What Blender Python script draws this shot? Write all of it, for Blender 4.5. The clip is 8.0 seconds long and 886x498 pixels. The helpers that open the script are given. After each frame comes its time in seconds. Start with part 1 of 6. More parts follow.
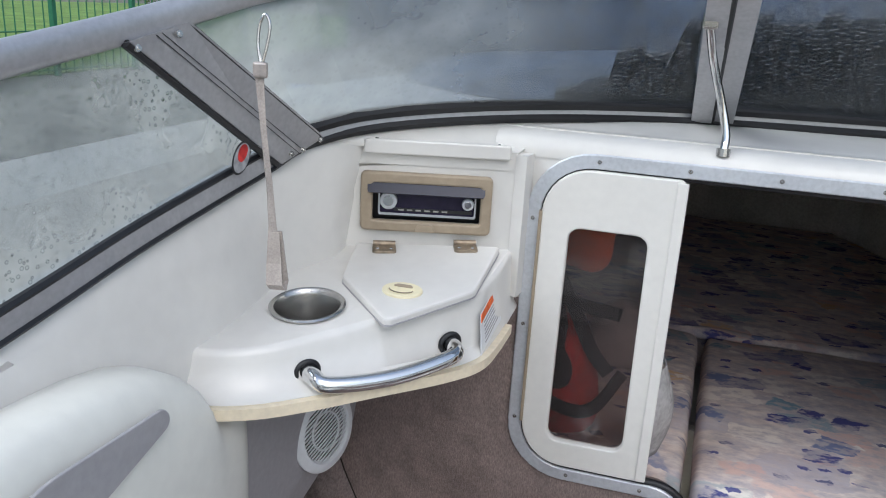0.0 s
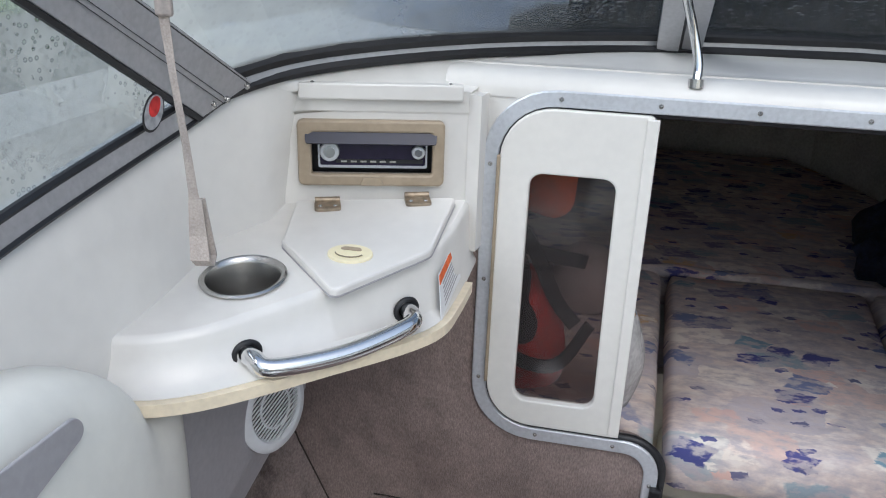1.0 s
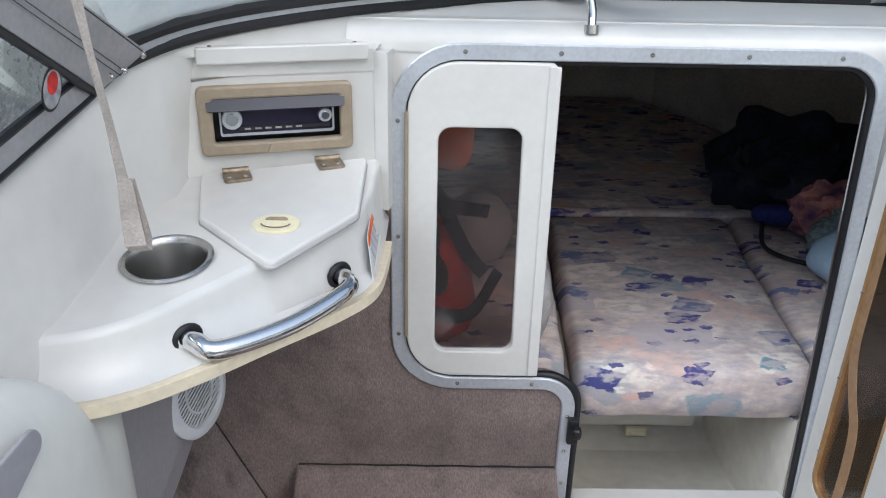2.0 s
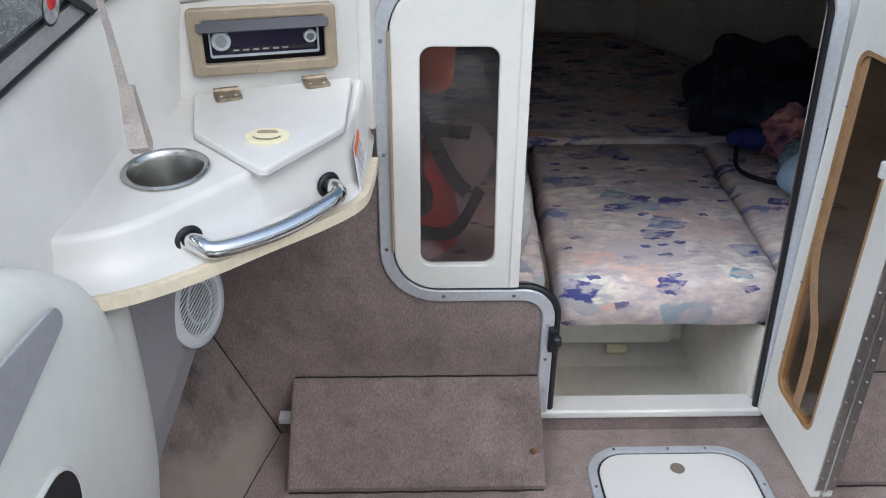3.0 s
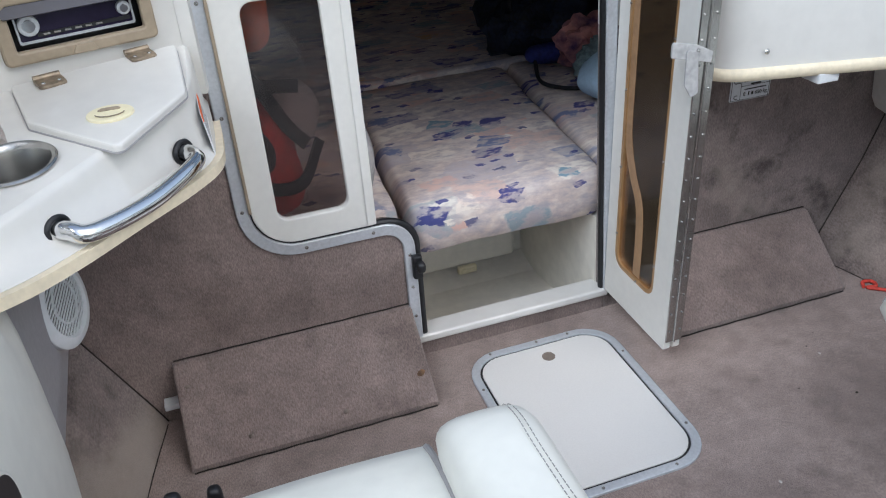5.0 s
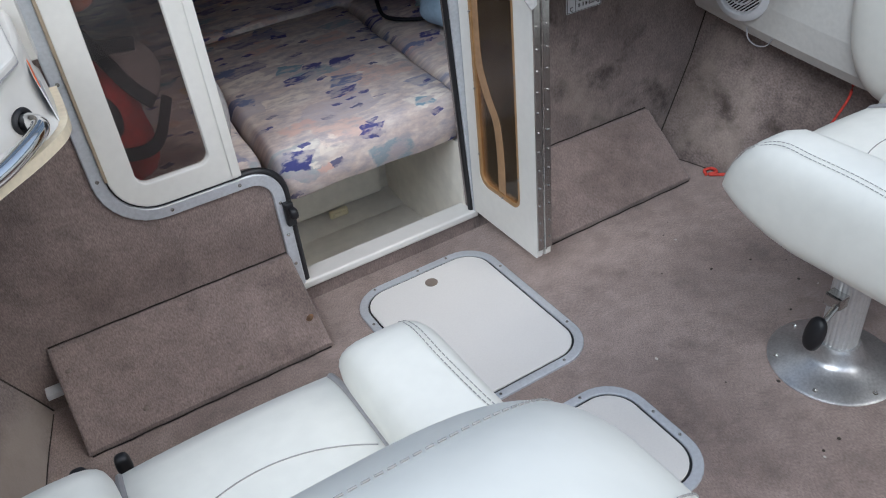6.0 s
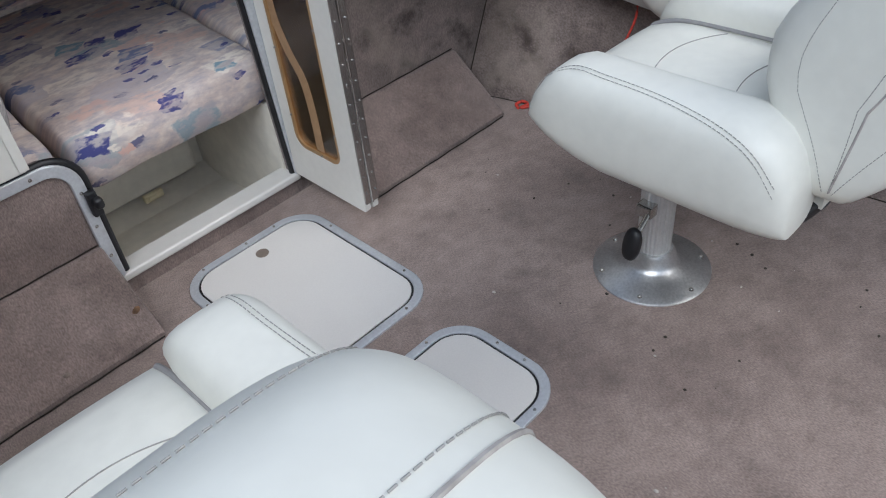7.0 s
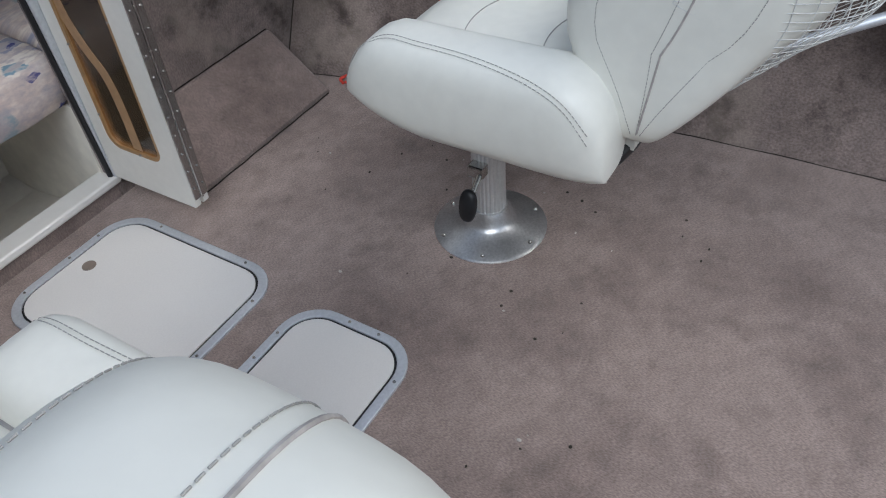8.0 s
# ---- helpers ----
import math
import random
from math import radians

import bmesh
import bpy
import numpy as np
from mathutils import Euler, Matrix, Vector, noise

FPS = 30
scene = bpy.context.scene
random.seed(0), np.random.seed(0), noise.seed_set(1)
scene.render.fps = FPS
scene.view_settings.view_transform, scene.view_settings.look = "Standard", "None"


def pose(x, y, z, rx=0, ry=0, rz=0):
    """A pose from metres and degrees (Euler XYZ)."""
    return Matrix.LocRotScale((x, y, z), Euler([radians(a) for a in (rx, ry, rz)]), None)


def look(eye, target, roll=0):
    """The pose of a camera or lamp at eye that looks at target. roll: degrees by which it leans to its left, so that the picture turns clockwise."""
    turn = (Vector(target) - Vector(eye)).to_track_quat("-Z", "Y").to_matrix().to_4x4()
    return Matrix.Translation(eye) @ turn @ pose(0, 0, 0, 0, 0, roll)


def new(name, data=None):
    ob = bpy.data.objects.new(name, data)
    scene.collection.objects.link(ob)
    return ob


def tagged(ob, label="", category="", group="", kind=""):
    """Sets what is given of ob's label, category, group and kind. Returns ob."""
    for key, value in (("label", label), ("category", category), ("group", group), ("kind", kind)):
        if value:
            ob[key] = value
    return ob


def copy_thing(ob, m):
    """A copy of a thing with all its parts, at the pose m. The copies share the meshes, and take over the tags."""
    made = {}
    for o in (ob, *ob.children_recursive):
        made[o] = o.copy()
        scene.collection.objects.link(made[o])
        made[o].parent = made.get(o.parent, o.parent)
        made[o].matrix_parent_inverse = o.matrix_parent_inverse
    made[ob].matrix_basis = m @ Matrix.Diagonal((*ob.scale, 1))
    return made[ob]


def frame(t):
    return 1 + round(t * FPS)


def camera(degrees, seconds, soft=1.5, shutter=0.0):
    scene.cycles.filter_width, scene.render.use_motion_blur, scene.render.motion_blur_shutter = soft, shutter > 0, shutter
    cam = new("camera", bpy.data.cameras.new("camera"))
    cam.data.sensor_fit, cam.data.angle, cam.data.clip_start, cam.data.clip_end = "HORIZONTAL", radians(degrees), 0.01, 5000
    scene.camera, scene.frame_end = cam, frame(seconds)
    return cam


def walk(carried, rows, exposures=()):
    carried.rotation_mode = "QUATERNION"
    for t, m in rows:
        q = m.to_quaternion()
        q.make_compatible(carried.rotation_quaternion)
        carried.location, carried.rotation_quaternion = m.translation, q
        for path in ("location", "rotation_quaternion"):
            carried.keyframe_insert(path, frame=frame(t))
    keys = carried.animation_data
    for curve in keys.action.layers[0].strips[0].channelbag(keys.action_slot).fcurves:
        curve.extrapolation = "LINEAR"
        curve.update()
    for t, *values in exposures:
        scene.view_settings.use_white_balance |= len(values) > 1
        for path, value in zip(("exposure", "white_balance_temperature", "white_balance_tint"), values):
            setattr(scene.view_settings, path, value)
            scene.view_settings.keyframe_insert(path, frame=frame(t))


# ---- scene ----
cam = camera(58.7, 8.0, 1.1)
METRES, EYE, TILT, LEAN, TURN = 0.7, 1.2, -22.0, 0.0, 25.0
PATH = [
    (0, (-0.114, 0.001, 1.252), (-0.631, 1.838, 0.653), 3.3),
    (0.5, (-0.122, 0.09, 1.25), (-0.621, 1.909, 0.586), 2.1),
    (1, (-0.153, 0.129, 1.238), (-0.528, 1.947, 0.493), 1.9),
    (1.2, (-0.194, 0.128, 1.237), (-0.445, 1.96, 0.474), 1.4),
    (2.3, (-0.276, 0.097, 1.237), (-0.23, 1.905, 0.384), 1.1),
    (2.5, (-0.265, 0.071, 1.228), (-0.219, 1.874, 0.364), 0.6),
    (3, (-0.264, 0.019, 1.21), (-0.216, 1.781, 0.266), 0.4),
    (3.5, (-0.319, 0.01, 1.208), (-0.168, 1.755, 0.242), -1.3),
    (4, (-0.364, -0.014, 1.208), (0.0, 1.684, 0.216), -0.9),
    (4.2, (-0.358, -0.028, 1.209), (0.026, 1.664, 0.214), -1.0),
    (5.3, (-0.372, -0.053, 1.199), (0.199, 1.53, 0.12), -5.7),
    (5.5, (-0.383, -0.062, 1.198), (0.251, 1.476, 0.088), -6.5),
    (6, (-0.392, -0.073, 1.189), (0.363, 1.358, 0.014), -6.4),
    (6.5, (-0.384, -0.078, 1.179), (0.469, 1.247, -0.053), -7.3),
    (7, (-0.364, -0.082, 1.169), (0.651, 1.058, -0.123), -6.5),
    (7.3, (-0.357, -0.08, 1.169), (0.712, 0.971, -0.154), -6.2),
    (7.5, (-0.353, -0.091, 1.168), (0.754, 0.901, -0.17), -6.3),
    (8, (-0.338, -0.101, 1.16), (0.861, 0.732, -0.207), -5.3),
]
walk(cam, [(t, look(eye, target, roll)) for t, eye, target, roll in PATH], [(0, 0.0, 5550, 9), (3, 0.09, 5480, 8), (5.5, 0.0, 5500, 8), (6.5, -0.11, 5580, 8), (8, -0.37, 5620, 8)])

# ---------------------------------------------------------------- light
world = bpy.data.worlds.new("overcast_sky")
scene.world = world
world.use_nodes = True
wn = world.node_tree
sky = wn.nodes.new("ShaderNodeTexSky")
sky.sky_type = 'NISHITA'
sky.sun_disc = False
sky.sun_elevation = radians(48)
sky.sun_rotation = radians(150)
sky.air_density = 1.6
sky.dust_density = 4.0
hsv = wn.nodes.new("ShaderNodeHueSaturation")
hsv.inputs["Saturation"].default_value = 0.72
wn.links.new(sky.outputs[0], hsv.inputs["Color"])
wn.links.new(hsv.outputs[0], wn.nodes["Background"].inputs[0])
wn.nodes["Background"].inputs[1].default_value = 0.148

sun_data = bpy.data.lights.new("sun", 'SUN')
sun_data.energy = 2.2
sun_data.angle = radians(35)
sun_data.color = (1.0, 0.955, 0.89)
sun = new("sun", sun_data)
sun.matrix_world = look((-3.4, -1.9, 4.7), (0.2, 0.6, 0.0))

# ---------------------------------------------------------------- materials


def material(name, col, rough=0.5, metal=0.0, var=0.08, scale=8.0, fine=90.0, bump=0.05, bump_scale=200.0,
             tint=None, coat=0.0, spec=0.5, bump_dist=0.002):
    """A surface with two scales of colour change, a rough relief and a little change of gloss."""
    m = bpy.data.materials.new(name)
    m.use_nodes = True
    nt = m.node_tree
    b = nt.nodes["Principled BSDF"]
    tc = nt.nodes.new("ShaderNodeTexCoord")
    n1 = nt.nodes.new("ShaderNodeTexNoise")
    n1.inputs["Scale"].default_value = scale
    n1.inputs["Detail"].default_value = 4
    n2 = nt.nodes.new("ShaderNodeTexNoise")
    n2.inputs["Scale"].default_value = fine
    n2.inputs["Detail"].default_value = 3
    for n in (n1, n2):
        nt.links.new(tc.outputs["Object"], n.inputs["Vector"])
    add = nt.nodes.new("ShaderNodeMath")
    add.operation = 'ADD'
    nt.links.new(n1.outputs[0], add.inputs[0])
    nt.links.new(n2.outputs[0], add.inputs[1])
    half = nt.nodes.new("ShaderNodeMath")
    half.operation = 'MULTIPLY'
    half.inputs[1].default_value = 0.5
    nt.links.new(add.outputs[0], half.inputs[0])
    ramp = nt.nodes.new("ShaderNodeValToRGB")
    dark = tint if tint else tuple(c * (1 - 2 * var) for c in col)
    ramp.color_ramp.elements[0].position = 0.36
    ramp.color_ramp.elements[0].color = (*dark, 1)
    ramp.color_ramp.elements[1].position = 0.62
    ramp.color_ramp.elements[1].color = (*(min(1, c * (1 + var)) for c in col), 1)
    nt.links.new(half.outputs[0], ramp.inputs[0])
    nt.links.new(ramp.outputs[0], b.inputs["Base Color"])
    b.inputs["Roughness"].default_value = rough
    b.inputs["Metallic"].default_value = metal
    b.inputs["Coat Weight"].default_value = coat
    b.inputs["Specular IOR Level"].default_value = spec
    if bump > 0:
        n3 = nt.nodes.new("ShaderNodeTexNoise")
        n3.inputs["Scale"].default_value = bump_scale
        n3.inputs["Detail"].default_value = 2
        nt.links.new(tc.outputs["Object"], n3.inputs["Vector"])
        bp = nt.nodes.new("ShaderNodeBump")
        bp.inputs["Strength"].default_value = bump
        bp.inputs["Distance"].default_value = bump_dist
        nt.links.new(n3.outputs[0], bp.inputs["Height"])
        nt.links.new(bp.outputs[0], b.inputs["Normal"])
    return m


def tinted_glass(name, col, rough=0.02, haze=0.0, haze_col=(0.3, 0.3, 0.3)):
    """Clear or tinted acrylic: mostly see-through, with a reflecting skin."""
    m = bpy.data.materials.new(name)
    m.use_nodes = True
    nt = m.node_tree
    nt.nodes.remove(nt.nodes["Principled BSDF"])
    out = nt.nodes["Material Output"]
    tr = nt.nodes.new("ShaderNodeBsdfTransparent")
    tr.inputs[0].default_value = (*col, 1)
    gl = nt.nodes.new("ShaderNodeBsdfGlossy")
    gl.inputs["Roughness"].default_value = rough
    fr = nt.nodes.new("ShaderNodeFresnel")
    fr.inputs[0].default_value = 1.45
    mx = nt.nodes.new("ShaderNodeMixShader")
    nt.links.new(fr.outputs[0], mx.inputs[0])
    # milky film whose colour also stands in for light coming through the acrylic
    film = nt.nodes.new("ShaderNodeBsdfDiffuse")
    film.inputs[0].default_value = (*haze_col, 1)
    smear = nt.nodes.new("ShaderNodeTexNoise")
    smear.inputs["Scale"].default_value = 9
    mr = nt.nodes.new("ShaderNodeMapRange")
    mr.inputs["To Min"].default_value = haze * 0.4
    mr.inputs["To Max"].default_value = haze * 1.6
    nt.links.new(smear.outputs[0], mr.inputs["Value"])
    hazed = nt.nodes.new("ShaderNodeMixShader")
    nt.links.new(mr.outputs[0], hazed.inputs[0])
    nt.links.new(tr.outputs[0], hazed.inputs[1])
    nt.links.new(film.outputs[0], hazed.inputs[2])
    nt.links.new(hazed.outputs[0], mx.inputs[1])
    nt.links.new(gl.outputs[0], mx.inputs[2])
    nt.links.new(mx.outputs[0], out.inputs[0])
    return m


GELCOAT = material("gelcoat_white", (0.67, 0.65, 0.61), 0.28, var=0.025, scale=3, fine=30, bump=0.03, bump_scale=40, coat=0.25)
CREAM = material("cream_edge_trim", (0.78, 0.68, 0.50), 0.5, var=0.06, scale=10, bump=0.05)
DOORWHITE = material("door_white", (0.72, 0.70, 0.65), 0.4, var=0.02, scale=5, fine=60, bump=0.05, bump_scale=120)
VINYL = material("white_vinyl", (0.745, 0.735, 0.67), 0.40, var=0.02, scale=5, fine=40, bump=0.12, bump_scale=30, bump_dist=0.004)
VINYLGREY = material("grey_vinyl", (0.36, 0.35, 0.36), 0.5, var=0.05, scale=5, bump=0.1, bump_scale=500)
WELLCREAM = material("cream_gelcoat", (0.78, 0.745, 0.66), 0.35, var=0.05, scale=5, fine=30, bump=0.03, bump_scale=40)
FOLD = material("shaded_fold_thread", (0.40, 0.37, 0.35), 0.8, var=0.15, scale=30)
PIPING = material("grey_piping", (0.30, 0.29, 0.29), 0.5, var=0.06)
THREAD = material("grey_thread", (0.33, 0.32, 0.30), 0.8, var=0.1)
ALU = material("brushed_aluminium", (0.62, 0.64, 0.67), 0.45, metal=0.5, var=0.06, scale=12, fine=150, bump=0.03)
ALUGREY = material("anodised_aluminium", (0.47, 0.47, 0.485), 0.38, metal=0.6, var=0.06, scale=8, fine=120, bump=0.05)
CHROME = material("polished_steel", (0.75, 0.75, 0.75), 0.07, metal=1.0, var=0.02, bump=0.0)
STEEL = material("satin_steel", (0.52, 0.51, 0.49), 0.25, metal=1.0, var=0.06, scale=30, bump=0.03)
BLACK = material("black_rubber", (0.012, 0.012, 0.014), 0.45, var=0.15, bump=0.05)
PLASTICWHITE = material("white_plastic", (0.74, 0.75, 0.76), 0.4, var=0.03)
TAN = material("tan_plastic", (0.33, 0.265, 0.185), 0.45, var=0.06, scale=20)
BRASS = material("weathered_bronze", (0.30, 0.24, 0.17), 0.45, metal=0.5, var=0.2, scale=60)
IVORY = material("ivory_plastic", (0.78, 0.71, 0.48), 0.4, var=0.04)
WEBBING = material("beige_webbing", (0.42, 0.37, 0.33), 0.85, var=0.12, scale=30, fine=400, bump=0.4, bump_scale=700)
RED = material("red_fabric", (0.58, 0.03, 0.025), 0.7, var=0.25, scale=9, bump=0.2, bump_scale=60)
ORANGE = material("orange_fabric", (0.85, 0.16, 0.03), 0.6, var=0.2, scale=9, bump=0.2, bump_scale=60)
BLACKCLOTH = material("black_cloth", (0.010, 0.010, 0.014), 0.8, var=0.3, scale=12, bump=0.4, bump_scale=40, bump_dist=0.006)
CABINDARK = material("cabin_liner", (0.80, 0.77, 0.72), 0.9, var=0.1, scale=6, bump=0.2)
DISPLAY = material("dark_display", (0.02, 0.015, 0.04), 0.15, var=0.1, bump=0)
SMOKEDARK = material("smoked_flap", (0.010, 0.012, 0.030), 0.28, var=0.1, bump=0)
NAVYCLOTH = material("navy_cloth", (0.012, 0.017, 0.042), 0.7, var=0.5, scale=9, bump=0.5, bump_scale=30, bump_dist=0.01)
BLUECLOTH = material("blue_cloth", (0.03, 0.035, 0.19), 0.7, var=0.3, scale=14, bump=0.4, bump_scale=40, bump_dist=0.006)
STICKERSILVER = material("silver_print", (0.36, 0.36, 0.37), 0.4, var=0.15, scale=120)
SMOKE = tinted_glass("smoked_acrylic", (0.68, 0.62, 0.60), 0.03, 0.05, (0.30, 0.28, 0.28))
BROWNGLASS = tinted_glass("brown_acrylic", (0.72, 0.56, 0.40), 0.03, 0.13, (0.30, 0.20, 0.12))


def wet_glass(name, mist_low, mist_high, patch=False, beads=1.0, tint=0.82, fine=150):
    """Rain-beaded pane: see-through, a thin grey mist and round drops that catch the light."""
    m = bpy.data.materials.new(name)
    m.use_nodes = True
    nt = m.node_tree
    nt.nodes.remove(nt.nodes["Principled BSDF"])
    out = nt.nodes["Material Output"]
    geo = nt.nodes.new("ShaderNodeNewGeometry")
    vor = nt.nodes.new("ShaderNodeTexVoronoi")
    vor.inputs["Scale"].default_value = fine
    vor.inputs["Randomness"].default_value = 1.0
    mist = nt.nodes.new("ShaderNodeTexNoise")
    mist.inputs["Scale"].default_value = 6
    mist.inputs["Detail"].default_value = 5
    for n in (vor, mist):
        nt.links.new(geo.outputs["Position"], n.inputs["Vector"])
    drop = nt.nodes.new("ShaderNodeValToRGB")
    drop.color_ramp.elements[0].position = 0.22
    drop.color_ramp.elements[0].color = (1, 1, 1, 1)
    drop.color_ramp.elements[1].position = 0.34
    drop.color_ramp.elements[1].color = (0, 0, 0, 1)
    nt.links.new(vor.outputs["Distance"], drop.inputs[0])
    bp = nt.nodes.new("ShaderNodeBump")
    bp.inputs["Strength"].default_value = beads
    bp.inputs["Distance"].default_value = 0.004
    nt.links.new(drop.outputs[0], bp.inputs["Height"])
    refr = nt.nodes.new("ShaderNodeBsdfRefraction")
    refr.inputs["Roughness"].default_value = 0.12
    refr.inputs["IOR"].default_value = 1.12
    refr.inputs[0].default_value = (0.86, 0.89, 0.90, 1)
    nt.links.new(bp.outputs[0], refr.inputs["Normal"])
    tr = nt.nodes.new("ShaderNodeBsdfTransparent")
    bead = nt.nodes.new("ShaderNodeValToRGB")
    el = bead.color_ramp.elements
    el[0].position, el[0].color = 0.0, (1, 1, 1, 1)
    el[1].position, el[1].color = 0.40, (0.82, 0.85, 0.85, 1)
    el.new(0.16).color = (0.95, 0.97, 0.97, 1)
    el.new(0.24).color = (0.14, 0.15, 0.15, 1)
    el.new(0.31).color = (0.80, 0.83, 0.83, 1)
    nt.links.new(vor.outputs["Distance"], bead.inputs[0])
    # drops gather in swarms, with clearer glass between
    swarm = nt.nodes.new("ShaderNodeMapRange")
    swarm.inputs["From Min"].default_value = 0.44
    swarm.inputs["From Max"].default_value = 0.60
    swarm.inputs["To Min"].default_value = 0.45 * beads
    swarm.inputs["To Max"].default_value = beads
    nt.links.new(mist.outputs[0], swarm.inputs["Value"])
    calm = nt.nodes.new("ShaderNodeMix")
    calm.data_type = 'RGBA'
    nt.links.new(swarm.outputs[0], calm.inputs[0])
    calm.inputs[6].default_value = (tint * 0.96, tint * 1.0, tint * 1.03, 1)
    nt.links.new(bead.outputs[0], calm.inputs[7])
    nt.links.new(calm.outputs[2], tr.inputs[0])
    mx = nt.nodes.new("ShaderNodeMixShader")
    half = nt.nodes.new("ShaderNodeMath")
    half.operation = 'MULTIPLY'
    half.inputs[1].default_value = 0.4
    nt.links.new(drop.outputs[0], half.inputs[0])
    wet = nt.nodes.new("ShaderNodeMath")
    wet.operation = 'MULTIPLY'
    nt.links.new(half.outputs[0], wet.inputs[0])
    nt.links.new(swarm.outputs[0], wet.inputs[1])
    nt.links.new(wet.outputs[0], mx.inputs[0])
    nt.links.new(tr.outputs[0], mx.inputs[1])
    nt.links.new(refr.outputs[0], mx.inputs[2])
    fog = nt.nodes.new("ShaderNodeBsdfTranslucent")
    fog.inputs[0].default_value = (0.72, 0.71, 0.66, 1)
    mr = nt.nodes.new("ShaderNodeMapRange")
    mr.inputs["From Min"].default_value = 0.3
    mr.inputs["From Max"].default_value = 0.7
    mr.inputs["To Min"].default_value = mist_low
    mr.inputs["To Max"].default_value = mist_high
    nt.links.new(mist.outputs[0], mr.inputs["Value"])
    mf = nt.nodes.new("ShaderNodeMixShader")
    amount = mr.outputs[0]
    if patch:
        # mist thickens to port; it also paints in the paleness of the view behind
        sep = nt.nodes.new("ShaderNodeSeparateXYZ")
        nt.links.new(geo.outputs["Position"], sep.inputs[0])
        side = nt.nodes.new("ShaderNodeMapRange")
        side.inputs["From Min"].default_value = -0.62
        side.inputs["From Max"].default_value = -0.22
        side.inputs["To Min"].default_value = 1.0
        side.inputs["To Max"].default_value = 0.05
        nt.links.new(sep.outputs[0], side.inputs["Value"])
        mul = nt.nodes.new("ShaderNodeMath")
        mul.operation = 'MULTIPLY'
        nt.links.new(side.outputs[0], mul.inputs[0])
        nt.links.new(amount, mul.inputs[1])
        amount = mul.outputs[0]
    # the mist is wiped away where a drop sits
    inv = nt.nodes.new("ShaderNodeMath")
    inv.operation = 'MULTIPLY'
    nt.links.new(drop.outputs[0], inv.inputs[0])
    nt.links.new(swarm.outputs[0], inv.inputs[1])
    clear = nt.nodes.new("ShaderNodeMath")
    clear.operation = 'SUBTRACT'
    clear.inputs[0].default_value = 1.0
    nt.links.new(inv.outputs[0], clear.inputs[1])
    left = nt.nodes.new("ShaderNodeMath")
    left.operation = 'MULTIPLY'
    nt.links.new(clear.outputs[0], left.inputs[0])
    nt.links.new(amount, left.inputs[1])
    nt.links.new(left.outputs[0], mf.inputs[0])
    nt.links.new(mx.outputs[0], mf.inputs[1])
    nt.links.new(fog.outputs[0], mf.inputs[2])
    gl = nt.nodes.new("ShaderNodeBsdfGlossy")
    gl.inputs["Roughness"].default_value = 0.05
    fr = nt.nodes.new("ShaderNodeFresnel")
    fr.inputs[0].default_value = 1.2
    nt.links.new(bp.outputs[0], gl.inputs["Normal"])
    last = nt.nodes.new("ShaderNodeMixShader")
    nt.links.new(fr.outputs[0], last.inputs[0])
    nt.links.new(mf.outputs[0], last.inputs[1])
    nt.links.new(gl.outputs[0], last.inputs[2])
    nt.links.new(last.outputs[0], out.inputs[0])
    return m


WETGLASS = wet_glass("rainy_glass", 0.08, 0.46, fine=110)
FRONTGLASS = wet_glass("rain_streaked_glass", 0.28, 0.66, True, 0.08, 0.68, 80)
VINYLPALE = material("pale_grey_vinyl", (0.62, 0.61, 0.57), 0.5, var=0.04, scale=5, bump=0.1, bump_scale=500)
TOWELPINK = material("towel_print", (0.60, 0.28, 0.24), 0.9, var=0.2, scale=14, fine=30, tint=(0.10, 0.05, 0.13), bump=0.6, bump_scale=90, bump_dist=0.006)
TOWELTEAL = material("teal_cloth", (0.27, 0.36, 0.37), 0.9, var=0.3, scale=14, bump=0.5, bump_scale=60, bump_dist=0.006)
PALEBLUE = material("pale_blue_cloth", (0.34, 0.47, 0.60), 0.85, var=0.06, scale=10, bump=0.2)
PALECUSHION = material("pale_mauve_cloth", (0.34, 0.30, 0.29), 0.85, var=0.08, scale=10, bump=0.2)
FILM = material("plastic_film", (0.48, 0.47, 0.46), 0.25, var=0.12, scale=20, bump=0.5, bump_scale=40, bump_dist=0.008)
REDROPE = material("red_cord", (0.60, 0.06, 0.04), 0.7, var=0.2, scale=80, bump=0.4, bump_scale=600)
STAIN = material("brown_stain", (0.17, 0.095, 0.045), 0.9, var=0.3, scale=60)
CRUMB = material("dirt", (0.05, 0.04, 0.03), 0.9, var=0.3)
PALECRUMB = material("grit", (0.55, 0.50, 0.45), 0.8, var=0.2)
CANVAS = material("blue_grey_canvas", (0.034, 0.066, 0.135), 0.35, var=0.3, scale=2.5, fine=14, bump=0.4, bump_scale=9, bump_dist=0.02)
GRAVEL = material("wet_gravel", (0.145, 0.135, 0.115), 0.8, var=0.3, scale=0.6, fine=18, bump=0.8, bump_scale=25, bump_dist=0.03)
GRASS = material("lawn", (0.16, 0.26, 0.05), 0.9, var=0.25, scale=0.7, fine=30, bump=0.6, bump_scale=60, bump_dist=0.03)
FENCEGREEN = material("green_coated_wire", (0.03, 0.16, 0.08), 0.5, var=0.1)
BANNERBLUE = material("banner_print", (0.10, 0.25, 0.62), 0.6, var=0.2, scale=5, fine=12, tint=(0.65, 0.66, 0.70))
LEAF = material("leaf", (0.07, 0.13, 0.03), 0.7, var=0.3, scale=2)


